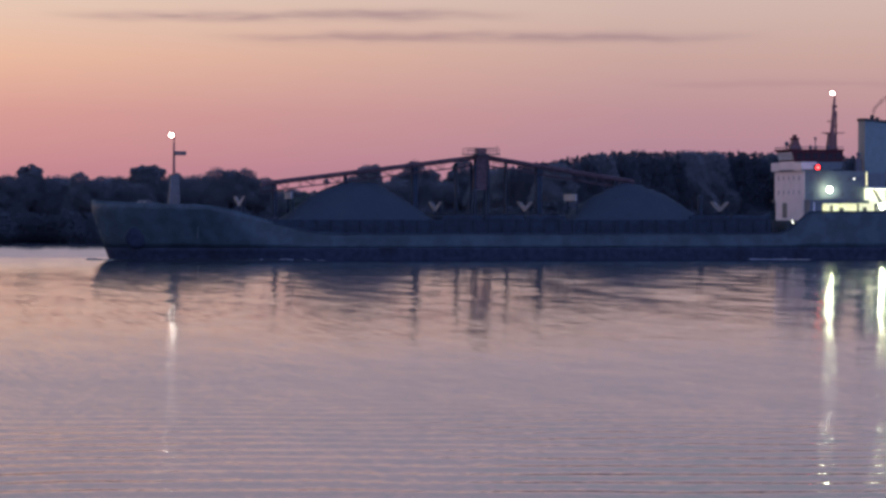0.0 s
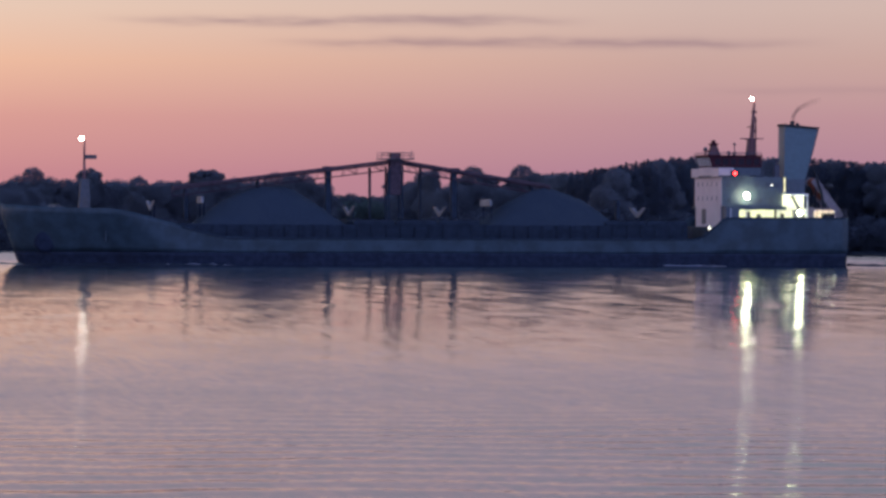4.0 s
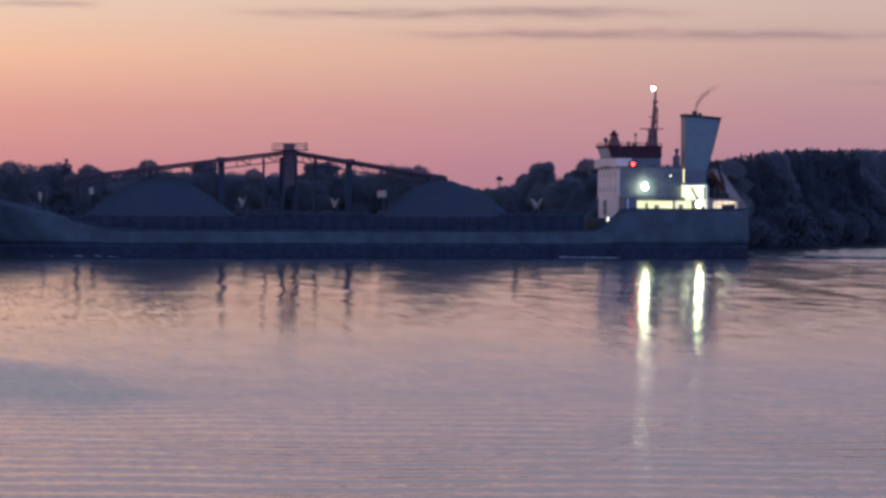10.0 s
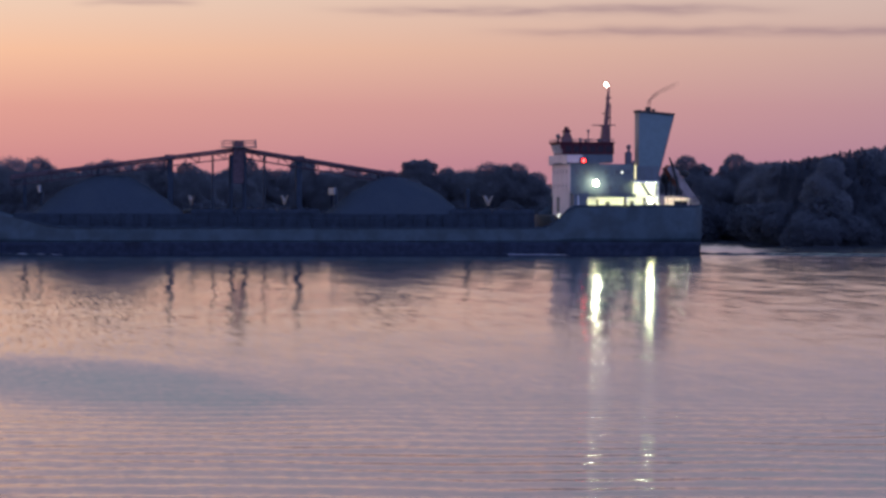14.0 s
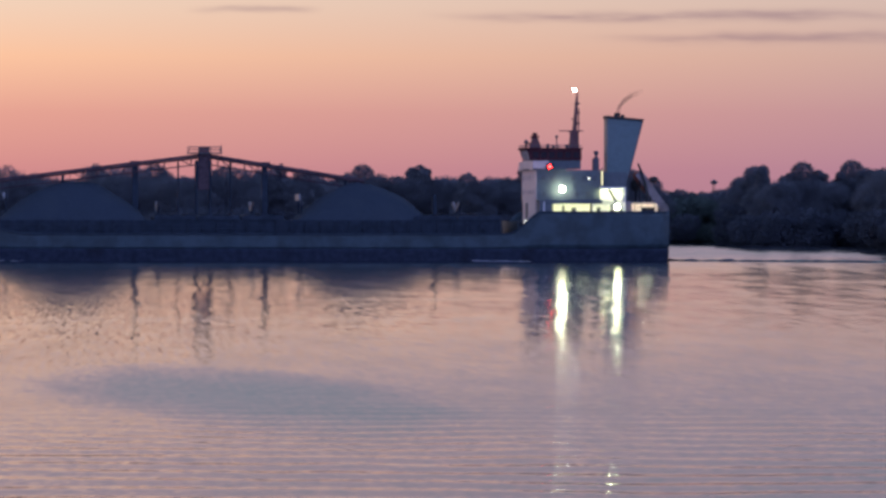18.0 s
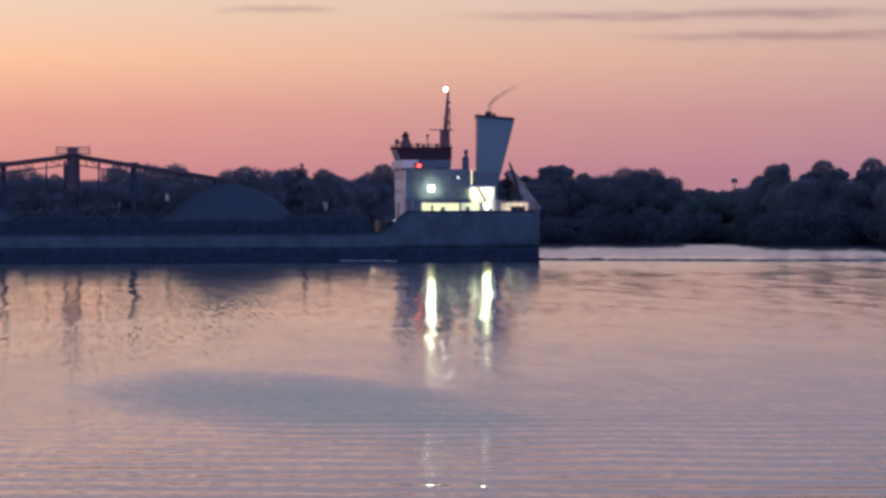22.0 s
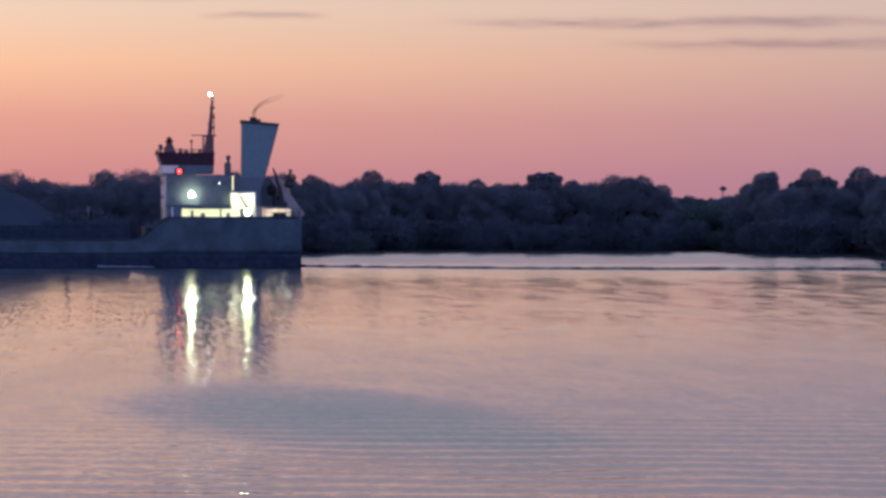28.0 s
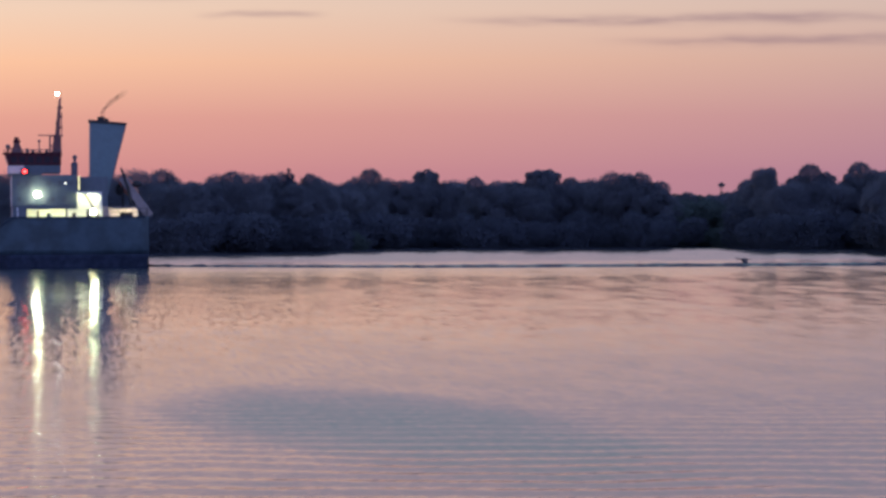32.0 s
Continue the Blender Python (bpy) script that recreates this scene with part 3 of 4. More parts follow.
for i in range(230):
    az = -3.5 + 20.8 * (i + rnd.random()) / 230
    pale = 7.85 < az < 9.1 or 3.3 < az < 3.6
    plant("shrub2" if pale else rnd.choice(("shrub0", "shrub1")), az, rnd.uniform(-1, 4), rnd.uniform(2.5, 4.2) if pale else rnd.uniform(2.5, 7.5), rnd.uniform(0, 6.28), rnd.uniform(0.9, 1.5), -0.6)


# ---------------------------------------------------------------- the ship: x runs aft from the mainmast, -y is its port side
BOW, STERN, BEAM = -84.9, 9.75, 8.0


def ease(t):
    t = min(1, max(0, t))
    return t * t * (3 - 2 * t)


def deck_edge(x):
    """Height of the hull's top edge."""
    if x < -30:
        t = min(1, max(0, (-60.5 - x) / 13.0))
        return 2.65 + 3.1 * (0.5 * t + 0.5 * ease(t)) + 0.5 * max(0, (-73 - x) / 12) ** 2
    return 2.65 + 2.43 * min(1, max(0, (x + 7.8) / 2.6))


def half_breadth(x, z):
    """Half the hull's breadth: fine and flared at the bow, full amidships, rounded at the stern."""
    s = (x - BOW) - max(0, 5.0 - max(z, -1.5)) * 0.36
    fore = max(0.0, min(1, s / (17 - 0.9 * max(0, z)))) ** 0.62
    aft = 1 - 0.30 * max(0, (x - 2) / (STERN - 2)) ** 2.2 - 0.12 * max(0, (x - 2) / (STERN - 2)) * max(0, (2 - z) / 3)
    return BEAM * fore * aft


def hull_strip(z_low, z_high, mat, name, ship, label):
    """A strake of the plating between two heights given as functions of x."""
    bm = bmesh.new()
    xs = [BOW + 17 * (i / 22) ** 1.4 for i in range(23)] + list(np.linspace(-67, -8.2, 22)) + list(np.linspace(-7.8, -5.0, 6)) + list(np.linspace(-4, STERN, 14))
    levels = 7
    for side in (-1, 1):
        cols = []
        for x in xs:
            lo, hi = z_low(x), z_high(x)
            col = []
            for k in range(levels + 1):
                z = lo + (hi - lo) * k / levels
                stem = max(0.0, BOW + (5.0 - max(z, -1.5)) * 0.36 - x)
                col.append(bm.verts.new((x + stem, side * half_breadth(x, z), z)))
            cols.append(col)
        for a, b in zip(cols, cols[1:]):
            for k in range(levels):
                bm.faces.new((a[k], a[k + 1], b[k + 1], b[k]) if side > 0 else (a[k], b[k], b[k + 1], a[k + 1]))
        end = cols[-1]
        inner = [bm.verts.new((STERN, 0, v.co.z)) for v in end]
        for k in range(levels):
            bm.faces.new((end[k], end[k + 1], inner[k + 1], inner[k]))
    bmesh.ops.remove_doubles(bm, verts=bm.verts, dist=0.01)
    ob = part(name, bm, mat, ship, label, smooth=True)
    mod = ob.modifiers.new("plate", "SOLIDIFY")
    mod.thickness, mod.offset = 0.06, -1
    return ob


def railing(ship, pts, h=1.0, gap=1.5, mat=None):
    """Posts and two bars along a line of points, a length at a time."""
    mat = mat or STEEL
    for a, b in zip(pts, pts[1:]):
        a, b = Vector(a), Vector(b)
        up = Vector((0, 0, h))
        rail = part("railing", rod(a + up, b + up, 0.03, seg=6), mat, ship)
        part("middle_bar", rod(a + up * 0.55, b + up * 0.55, 0.03, seg=6), mat, rail)
        post = to_mesh("rail_post", rod((0, 0, 0), (0, 0, h), 0.03, seg=6), mat)
        n = max(1, round((b - a).length / gap))
        for i in range(n + 1):
            part("rail_post", post, mat, rail).location = a.lerp(b, i / n)


def window_row(ship, xs, y, z, w, h, wall):
    for x in xs:
        fr = part("window", box(x - w / 2 - 0.07, x + w / 2 + 0.07, y - 0.04, y + 0.02, z - h / 2 - 0.07, z + h / 2 + 0.07, 0.02), HOUSE, wall)
        part("pane", box(x - w / 2, x + w / 2, y - 0.055, y - 0.03, z - h / 2, z + h / 2), GLASS, fr)


def truss(ship, a, b, depth, half, name, label):
    """An inclined lattice gallery with a belt inside it."""
    a, b = Vector(a), Vector(b)
    root = part(name, box(0, 0.01, 0, 0.01, 0, 0.01), GIRDER, ship, label)
    root.data.clear_geometry()
    bm = bmesh.new()
    for y in (-half, half):
        for dz, r in ((0, 0.10), (-depth, 0.06)):
            o = Vector((0, y, dz))
            rod(a + o, b + o, r, seg=6, bm=bm)
    bm.to_mesh(root.data)
    bm.free()
    root.data.materials.clear()
    root.data.materials.append(GIRDER)
    n = max(2, round((b - a).length / 1.5))
    for i in range(n + 1):
        p = a.lerp(b, i / n)
        q = a.lerp(b, min(1, (i + 1) / n))
        for y in (-half, half):
            o = Vector((0, y, 0))
            part("upright", rod(p + o, p + o + Vector((0, 0, -depth)), 0.035, seg=6), GIRDER, root)
            if i < n and i % 2:
                part("diagonal", rod(p + o, q + o + Vector((0, 0, -depth)), 0.03, seg=6), GIRDER, root)
    belt = bmesh.new()
    for y0, y1, z0, z1 in ((-half * 0.8, half * 0.8, -0.32, -0.12),):
        vs = [belt.verts.new(p + Vector((0, y, z))) for p in (a, b) for y in (y0, y1) for z in (z0, z1)]
        bmesh.ops.convex_hull(belt, input=vs)
    part("belt", belt, GIRDER, root)
    cover = bmesh.new()
    vs = [cover.verts.new(p + Vector((0, y, z))) for p in (a, b) for y in (-half - 0.1, half + 0.1) for z in (-0.1, 0.2)]
    bmesh.ops.convex_hull(cover, input=vs)
    part("cover", cover, GIRDER, root)
    return root


HEAPS = ((-63.5, -47.3), (-31.2, -16.4))  # lengths of the open hold that hold cargo


def make_heap(x0, x1, top, seed):
    """Gravel heaped over the hold's coaming: broad slopes, an uneven crest."""
    verts, faces, nx, ny = [], [], 56, 26
    for i in range(nx + 1):
        for j in range(ny + 1):
            f, g = i / nx, j / ny * 2 - 1
            along = math.sin(math.pi * f) ** 0.85
            across = math.cos(math.pi / 2 * g) ** 0.8 if abs(g) < 1 else 0.0
            rise = along * across
            x, y = x0 + (x1 - x0) * f, 6.2 * g
            rough = 0.35 * noise.noise((x * 0.35, y * 0.35, seed)) + 0.12 * noise.noise((x * 1.3, y * 1.3, seed))
            verts.append((x, y, 4.06 + (top - 4.06 + rough) * rise + 0.06 * rough * (along > 0)))
    for i in range(nx):
        for j in range(ny):
            a = i * (ny + 1) + j
            faces.append((a, a + ny + 1, a + ny + 2, a + 1))
    me = bpy.data.meshes.new("gravel_heap")
    me.from_pydata(verts, [], faces)
    me.materials.append(GRAVEL)
    for p in me.polygons:
        p.use_smooth = True
    return tagged(new("gravel_heap", me), "blue-grey heap of gravel lying in the ship's open hold", "gravel", kind="stuff")


def make_ship():
    ship = thing("cargo_ship", "dark blue self-unloading cargo ship with a white deckhouse and lit lamps", "ship")
    hull_strip(lambda x: 1.0, lambda x: deck_edge(x), HULL, "hull", ship, "dark blue-grey steel hull")
    hull_strip(lambda x: -1.6, lambda x: 1.0, BOOT, "boot_topping", ship, "black band at the waterline")
    # decks
    for x0, x1, z, nm in ((-84.5, -74.0, 5.0, "forecastle_deck"), (-74.0, -7.0, 2.1, "main_deck"), (-7.2, 9.7, 4.0, "poop_deck")):
        bm = bmesh.new()
        xs = np.linspace(x0, x1, 14)
        vs = []
        for x in xs:
            hb = max(0.05, half_breadth(x, z) - 0.1)
            vs.append([bm.verts.new((x, s * hb, z + dz)) for s in (-1, 1) for dz in (0, -0.12)])
        for a, b in zip(vs, vs[1:]):
            for i, j in ((0, 2), (2, 3), (3, 1), (1, 0)):
                bm.faces.new((a[i], a[j], b[j], b[i]))
        part(nm, bm, DECK, ship)
    part("bulkhead", box(-74.1, -73.9, -6.6, 6.6, 2.1, 5.0), HULL, ship)
    part("bulkhead", box(-7.2, -7.0, -7.5, 7.5, 2.1, 4.0), HULL, ship)
    for s in (-1, 1):
        fender = bmesh.new()
        rings = []
        for x in np.linspace(-66, 9.4, 60):
            z = deck_edge(x) - 0.1
            y = s * half_breadth(x, z)
            rings.append([fender.verts.new((x, y + s * dy, z + dz)) for dy, dz in ((0.0, 0.08), (0.1, 0.06), (0.1, -0.06), (0.0, -0.08))])
        for p, q in zip(rings, rings[1:]):
            for k in range(3):
                fender.faces.new((p[k], p[k + 1], q[k + 1], q[k]))
        part("rubbing_strake", fender, COAMING, ship)
    # anchors in pockets; the hollow's shade is given as dark colour
    for s in (-1, 1):
        y = s * (half_breadth(-80.3, 2.4) + 0.05)
        pocket = part("anchor_pocket", ball((-80.3, y, 2.1), 1.3, squash=(1, 0.25, 0.9)), BOOT, ship, smooth=True)
        bm = rod((-80.3, y * 1.03, 3.0), (-80.3, y * 1.04, 1.9), 0.12)
        rod((-80.9, y * 1.04, 2.2), (-80.3, y * 1.05, 1.7), 0.14, 0.08, bm=bm)
        rod((-79.7, y * 1.04, 2.2), (-80.3, y * 1.05, 1.7), 0.14, 0.08, bm=bm)
        part("anchor", bm, BOOT, pocket)
    # hold: coaming with stays, and hatch covers
    coam = part("hatch_coaming", box(-66, -9, -6.3, 6.3, 2.05, 4.1, 0.05), COAMING, ship, "dark steel coaming of the long hold")
    stay = to_mesh("stay", prism([(-0.06, 2.1), (0.06, 2.1), (0.06, 4.0), (-0.06, 4.0)], -0.35, 0.0), COAMING)
    for i in range(36):
        o = part("stay", stay, COAMING, coam)
        o.location = (-65.5 + i * 1.6, -6.3, 0)
    for i in range(12):
        x = -65.6 + i * 4.72
        if any(a - 2.4 < x < b - 2.0 for a, b in HEAPS):
            continue
        cov = part("hatch_cover", prism([(x, 4.1), (x + 4.6, 4.1), (x + 4.6, 4.42), (x + 4.3, 4.6), (x + 0.3, 4.6), (x, 4.42)], -6.45, 6.45), COAMING, ship)
        for k in range(3):
            part("stiffener", box(x + 0.8 + k * 1.4, x + 0.95 + k * 1.4, -6.5, 6.5, 4.6, 4.72), COAMING, cov)
    railing(ship, [(-66, -7.85, 2.65), (-9, -7.85, 2.65)], 0.9, 1.6, COAMING)
    railing(ship, [(-66, 7.85, 2.65), (-9, 7.85, 2.65)], 0.9, 1.6, COAMING)
    # conveyor galleries that rise to the tower amidships
    peak = (-41.0, 0, 11.2)
    truss(ship, (-66.0, 0, 8.1), peak, 0.95, 0.7, "conveyor_gallery", "red-brown lattice conveyor gallery rising from the bow")
    truss(ship, peak, (-23.5, 0, 8.4), 0.95, 0.7, "conveyor_gallery", "red-brown lattice conveyor gallery falling towards the stern")
    tower = part("conveyor_tower", box(-41.7, -40.3, -0.9, 0.9, 10.0, 11.5, 0.05), GIRDER, ship, "brown tower head of the conveyor")
    for x in (-41.9, -40.4):
        for y in (-1.1, 1.1):
            part("leg", rod((x, y, 4.6), (x, y, 10.6), 0.13), COAMING, tower)
    part("machine_house", box(-41.6, -40.5, -0.7, 0.7, 11.5, 12.1, 0.06), MAST, tower)
    part("cladding", box(-41.8, -40.5, -0.95, 0.95, 7.4, 10.0, 0.04), GIRDER, tower)
    part("platform", box(-42.9, -39.1, -1.5, 1.5, 11.35, 11.47), STEEL, tower)
    railing(ship, [(-42.8, -1.4, 11.45), (-39.2, -1.4, 11.45)], 0.65, 1.2)
    railing(ship, [(-42.8, 1.4, 11.45), (-39.2, 1.4, 11.45)], 0.65, 1.2)
    part("pole", rod((-39.2, 0, 11.4), (-39.2, 0, 12.3), 0.05), STEEL, tower)
    for x, zt, w in ((-48.6, 10.2, 0.31), (-34.4, 10.1, 0.31), (-56.5, 9.0, 0.14), (-25.5, 8.6, 0.14), (-38.2, 10.5, 0.07), (-43.9, 10.4, 0.07), (-64.5, 8.0, 0.2), (-15.6, 6.9, 0.2)):
        leg = part("conveyor_post", box(x - w, x + w, -0.55, 0.55, 4.5, zt, 0.04), COAMING, ship)
        if w > 0.3:
            part("cap", box(x - w - 0.25, x + w + 0.25, -0.9, 0.9, zt - 0.1, zt + 0.35, 0.05), GIRDER, leg)
            part("foot", box(x - w - 0.3, x + w + 0.3, -0.9, 0.9, 4.5, 4.75), COAMING, leg)
    # pale V-shaped chutes and boards that stand across the hold, facing the bow
    for x in (-68.4, -46.2, -35.9, -13.2):
        z0 = 4.75 if x > -67 else 5.3
        shape = [(-4.2, 1.35), (-0.6, 0.25), (0.6, 0.25), (4.2, 1.35), (2.6, 1.35), (0.0, 0.72), (-2.6, 1.35)]
        bm = bmesh.new()
        front = [bm.verts.new((x - 0.09, y, z0 + z)) for y, z in shape]
        rear = [bm.verts.new((x + 0.09, y, z0 + z)) for y, z in shape]
        bm.faces.new(front)
        bm.faces.new(rear[::-1])
        for k in range(len(shape)):
            bm.faces.new((front[k], rear[k], rear[(k + 1) % len(shape)], front[(k + 1) % len(shape)]))
        hop = part("chute", bm, CHUTE, ship, "pale V-shaped chute across the hold")
        for y in (-1.6, 1.6):
            part("leg", rod((x + 0.2, y, z0 - 0.3 if x > -67 else 2.1), (x + 0.2, y, z0 + 0.8), 0.07), COAMING, hop)
    for x, z, w in ((-62.9, 6.8, 2.1), (-30.7, 6.6, 2.9)):
        board = part("cross_board", box(x - 0.1, x + 0.1, -w, w, z - 0.4, z + 0.35, 0.03), CABIN, ship, "pale board on legs across the hold")
        for y in (-w * 0.8, w * 0.8):
            part("leg", rod((x + 0.2, y, 4.1), (x + 0.2, y, z + 0.3), 0.08), COAMING, board)
        part("frame", box(x + 0.1, x + 0.16, -w - 0.06, w + 0.06, z - 0.46, z - 0.4), COAMING, board)
    # forecastle: mast on its house, winches, bollards
    house = part("mast_house", prism([(-76.4, 5.0), (-75.05, 5.0), (-75.3, 9.0), (-76.15, 9.0)], -0.6, 0.6), GREY, ship, "pale grey house under the foremast")
    part("door", box(-76.0, -75.45, -0.65, -0.58, 5.1, 7.0, 0.02), STEEL, house)
    fm = part("foremast", rod((-75.75, 0, 9.0), (-75.75, 0, 13.3), 0.16, 0.09), MAST, ship)
    part("yard", box(-75.7, -74.4, -0.25, 0.25, 11.2, 11.65, 0.05), STEEL, fm)
    part("lamp_head", ball((-76.05, -0.1, 13.42), 0.22), MASTLIGHT, fm, "bright white masthead lamp", smooth=True)
    for y in (-2.5, 2.5):
        w = part("winch", rod((-79.0, y - 0.8, 5.7), (-79.0, y + 0.8, 5.7), 0.5, seg=14), STEEL, ship)
        part("winch_bed", box(-79.8, -78.2, y - 1.0, y + 1.0, 5.0, 5.35), DECK, w)
    for x in (-82.0, -77.5):
        for s in (-1, 1):
            part("bollard", rod((x, s * (half_breadth(x, 5.5) - 0.5), 5.0), (x, s * (half_breadth(x, 5.5) - 0.5), 5.9), 0.18), SOOT, ship)
    # deckhouse: lit side passage below, two tiers, wheelhouse with wings
    part("lower_deckhouse", box(-5.0, 5.4, -5.4, 5.4, 4.0, 6.1), WHITE, ship, "white lower deckhouse, lit by deck lamps")
    part("overhang", box(-5.0, 2.0, -7.7, 7.7, 6.1, 6.3, 0.04), HOUSE, ship)
    tier2 = part("deckhouse", box(-5.0, 2.0, -6.0, 6.0, 6.3, 9.6, 0.06), HOUSE, ship, "two-tier deckhouse with small windows, sides coloured grey-blue as shade, white front")
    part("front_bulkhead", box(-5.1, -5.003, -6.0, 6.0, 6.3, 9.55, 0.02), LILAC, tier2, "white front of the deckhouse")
    window_row(ship, (-4.3, -3.3, -1.0, 0.2, 1.4), -6.0, 8.7, 0.45, 0.5, tier2)
    window_row(ship, (-4.2, -0.6, 0.6), -6.0, 7.0, 0.4, 0.45, tier2)
    for y in (-4.2, -2.1, 0, 2.1, 4.2):
        for z in (7.2, 8.8):
            fr = part("window", box(-5.14, -5.08, y - 0.32, y + 0.32, z - 0.3, z + 0.3, 0.02), LILAC, tier2)
            part("pane", box(-5.16, -5.13, y - 0.25, y + 0.25, z - 0.24, z + 0.24), SHEEN, fr)
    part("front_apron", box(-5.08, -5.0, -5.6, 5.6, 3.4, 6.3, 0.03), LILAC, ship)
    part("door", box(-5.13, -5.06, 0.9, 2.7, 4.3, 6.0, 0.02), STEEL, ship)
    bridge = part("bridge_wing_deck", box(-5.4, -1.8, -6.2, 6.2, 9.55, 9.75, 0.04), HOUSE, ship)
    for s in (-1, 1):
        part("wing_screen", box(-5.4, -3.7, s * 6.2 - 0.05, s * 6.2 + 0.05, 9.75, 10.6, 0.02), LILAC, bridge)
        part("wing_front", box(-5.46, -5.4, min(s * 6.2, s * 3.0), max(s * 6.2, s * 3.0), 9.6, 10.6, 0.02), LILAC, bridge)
    wheel = part("wheelhouse", box(-5.3, 0.3, -3.0, 3.0, 9.75, 10.75, 0.08), HOUSE, ship, "lower wall of the wheelhouse, coloured grey-blue as shade")
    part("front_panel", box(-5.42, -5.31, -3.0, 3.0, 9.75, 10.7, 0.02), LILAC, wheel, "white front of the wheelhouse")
    # the window band leans outwards towards its brim
    lean = prism([(-5.35, 10.7), (0.35, 10.7), (0.35, 11.9), (-5.75, 11.9)], -3.1, 3.1)
    part("window_band", lean, RUST, wheel, "dark red-brown band of the wheelhouse with its windows")
    for i in range(6):
        x = -4.75 + i * 0.9
        fr = part("window", box(x - 0.38, x + 0.38, -3.16, -3.08, 10.9, 11.68, 0.02), RUST, wheel)
        part("pane", box(x - 0.32, x + 0.32, -3.19, -3.15, 10.95, 11.63), BRIDGEGLASS, fr)
    for i in range(5):
        y = -2.4 + i * 1.2
        fr = part("window", prism([(-5.45, 10.86), (-5.40, 10.84), (-5.66, 11.72), (-5.71, 11.74)], y - 0.5, y + 0.5), LILAC, wheel)
        part("pane", prism([(-5.49, 10.92), (-5.45, 10.90), (-5.70, 11.68), (-5.74, 11.70)], y - 0.44, y + 0.44), SHEEN, fr)
    part("wheelhouse_roof", box(-5.95, 0.45, -3.3, 3.3, 11.9, 12.06, 0.04), RUST, ship)
    railing(ship, [(-5.8, -3.2, 12.06), (0.3, -3.2, 12.06)], 0.3, 1.2, NAVY)
    railing(ship, [(-5.8, 3.2, 12.06), (-5.8, -3.2, 12.06)], 0.3, 1.6, NAVY)
    # radar tower, aerials, mainmast
    rt = part("radar_tower", prism([(-5.1, 12.0), (-3.7, 12.0), (-4.05, 12.9), (-4.15, 13.15), (-4.75, 13.15), (-4.8, 12.9)], -0.5, 0.5), MAST, ship, "red-brown radar tower on the wheelhouse roof")
    part("scanner", box(-4.9, -4.0, -0.75, 0.75, 13.2, 13.42, 0.08), RUST, rt)
    part("scanner_drum", rod((-4.45, 0, 13.1), (-4.45, 0, 13.78), 0.3, 0.24, 12), RUST, rt)
    part("bracket", box(-5.5, -4.6, -0.1, 0.1, 12.5, 12.62), RUST, rt)
    part("dome", ball((-5.4, 0, 12.75), 0.26), GREY, rt, smooth=True)
    part("dome_post", rod((-5.4, 0, 12.0), (-5.4, 0, 12.6), 0.1), RUST, rt)
    ae = part("aerial", rod((-2.0, 0, 11.7), (-2.0, 0, 13.3), 0.06), NAVY, ship)
    part("tip", ball((-2.0, 0, 13.35), 0.17), NAVY, ae, smooth=True)
    part("stay", rod((-2.0, 0, 12.0), (-1.75, 0, 12.5), 0.05), NAVY, ae)
    for x, h in ((-3.3, 12.5), (-1.2, 12.45), (-2.7, 12.35)):
        part("roof_vent", rod((x, -2.4, 12.0), (x, -2.4, h), 0.14, 0.2), NAVY, ship)
    yard = part("signal_post", rod((-0.85, -3.0, 12.0), (-0.85, -3.0, 13.95), 0.11, 0.09), MAST, ship)
    part("yard", box(-2.15, 0.6, -3.06, -2.94, 13.88, 13.99, 0.02), MAST, yard, "level signal yard")
    part("brace", rod((-0.85, -3.0, 13.0), (-0.2, -3.0, 12.1), 0.06), MAST, yard)
    mast = part("mainmast", rod((-0.2, 0, 11.6), (0.3, 0, 18.2), 0.34, 0.12, 10), MAST, ship, "red-brown mainmast")
    part("crosstree", box(-0.2, 0.1, -1.4, 1.4, 15.3, 15.4), MAST, mast)
    part("platform", box(-0.65, 0.5, -0.6, 0.6, 13.85, 13.97), MAST, mast)
    part("mast_base", prism([(-0.7, 11.6), (0.45, 11.6), (0.4, 13.85), (-0.4, 13.85)], -0.5, 0.5), MAST, mast)
    part("ladder", box(0.4, 0.5, -0.2, 0.2, 13.9, 16.5), MAST, mast)
    for z in (14.7, 15.9, 16.9):
        part("mast_fitting", box(0.0, 0.55, -0.18, 0.18, z, z + 0.25, 0.03), MAST, mast)
    part("lamp_head", ball((-0.02, -0.15, 18.52), 0.19), MASTLIGHT, mast, "bright white masthead lamp", smooth=True)
    # casing and funnel
    part("engine_casing", box(2.0, 5.4, -3.2, 3.2, 6.1, 9.4, 0.06), HOUSE, ship)
    fun = part("funnel", prism([(3.45, 6.2), (5.2, 6.2), (5.6, 8.0), (7.4, 15.1), (3.5, 15.4)], -1.3, 1.3), FUNNEL, ship, "pale blue-grey funnel, wider at its top")
    part("funnel_cap", prism([(3.4, 15.35), (7.45, 15.05), (7.6, 15.3), (3.4, 15.68)], -1.4, 1.4), SOOT, fun, "black funnel cap")
    for x, y, h in ((4.5, -0.5, 16.0), (4.9, 0.6, 16.05), (5.3, 0, 15.8)):
        part("exhaust_pipe", rod((x, y, 15.2), (x + 0.1, y, h), 0.22, seg=12), SOOT, fun)
    part("fin", prism([(5.6, 8.0), (5.66, 8.0), (7.48, 15.0), (7.41, 15.1)], -1.35, 1.35), NAVY, fun)
    vent = part("ventilator", box(1.4, 2.1, -4.6, -4.0, 6.3, 10.95, 0.06), NAVY, ship, "dark ventilator trunk with a cowl")
    part("neck", rod((1.8, -4.3, 10.9), (1.8, -4.3, 11.35), 0.16), NAVY, vent)
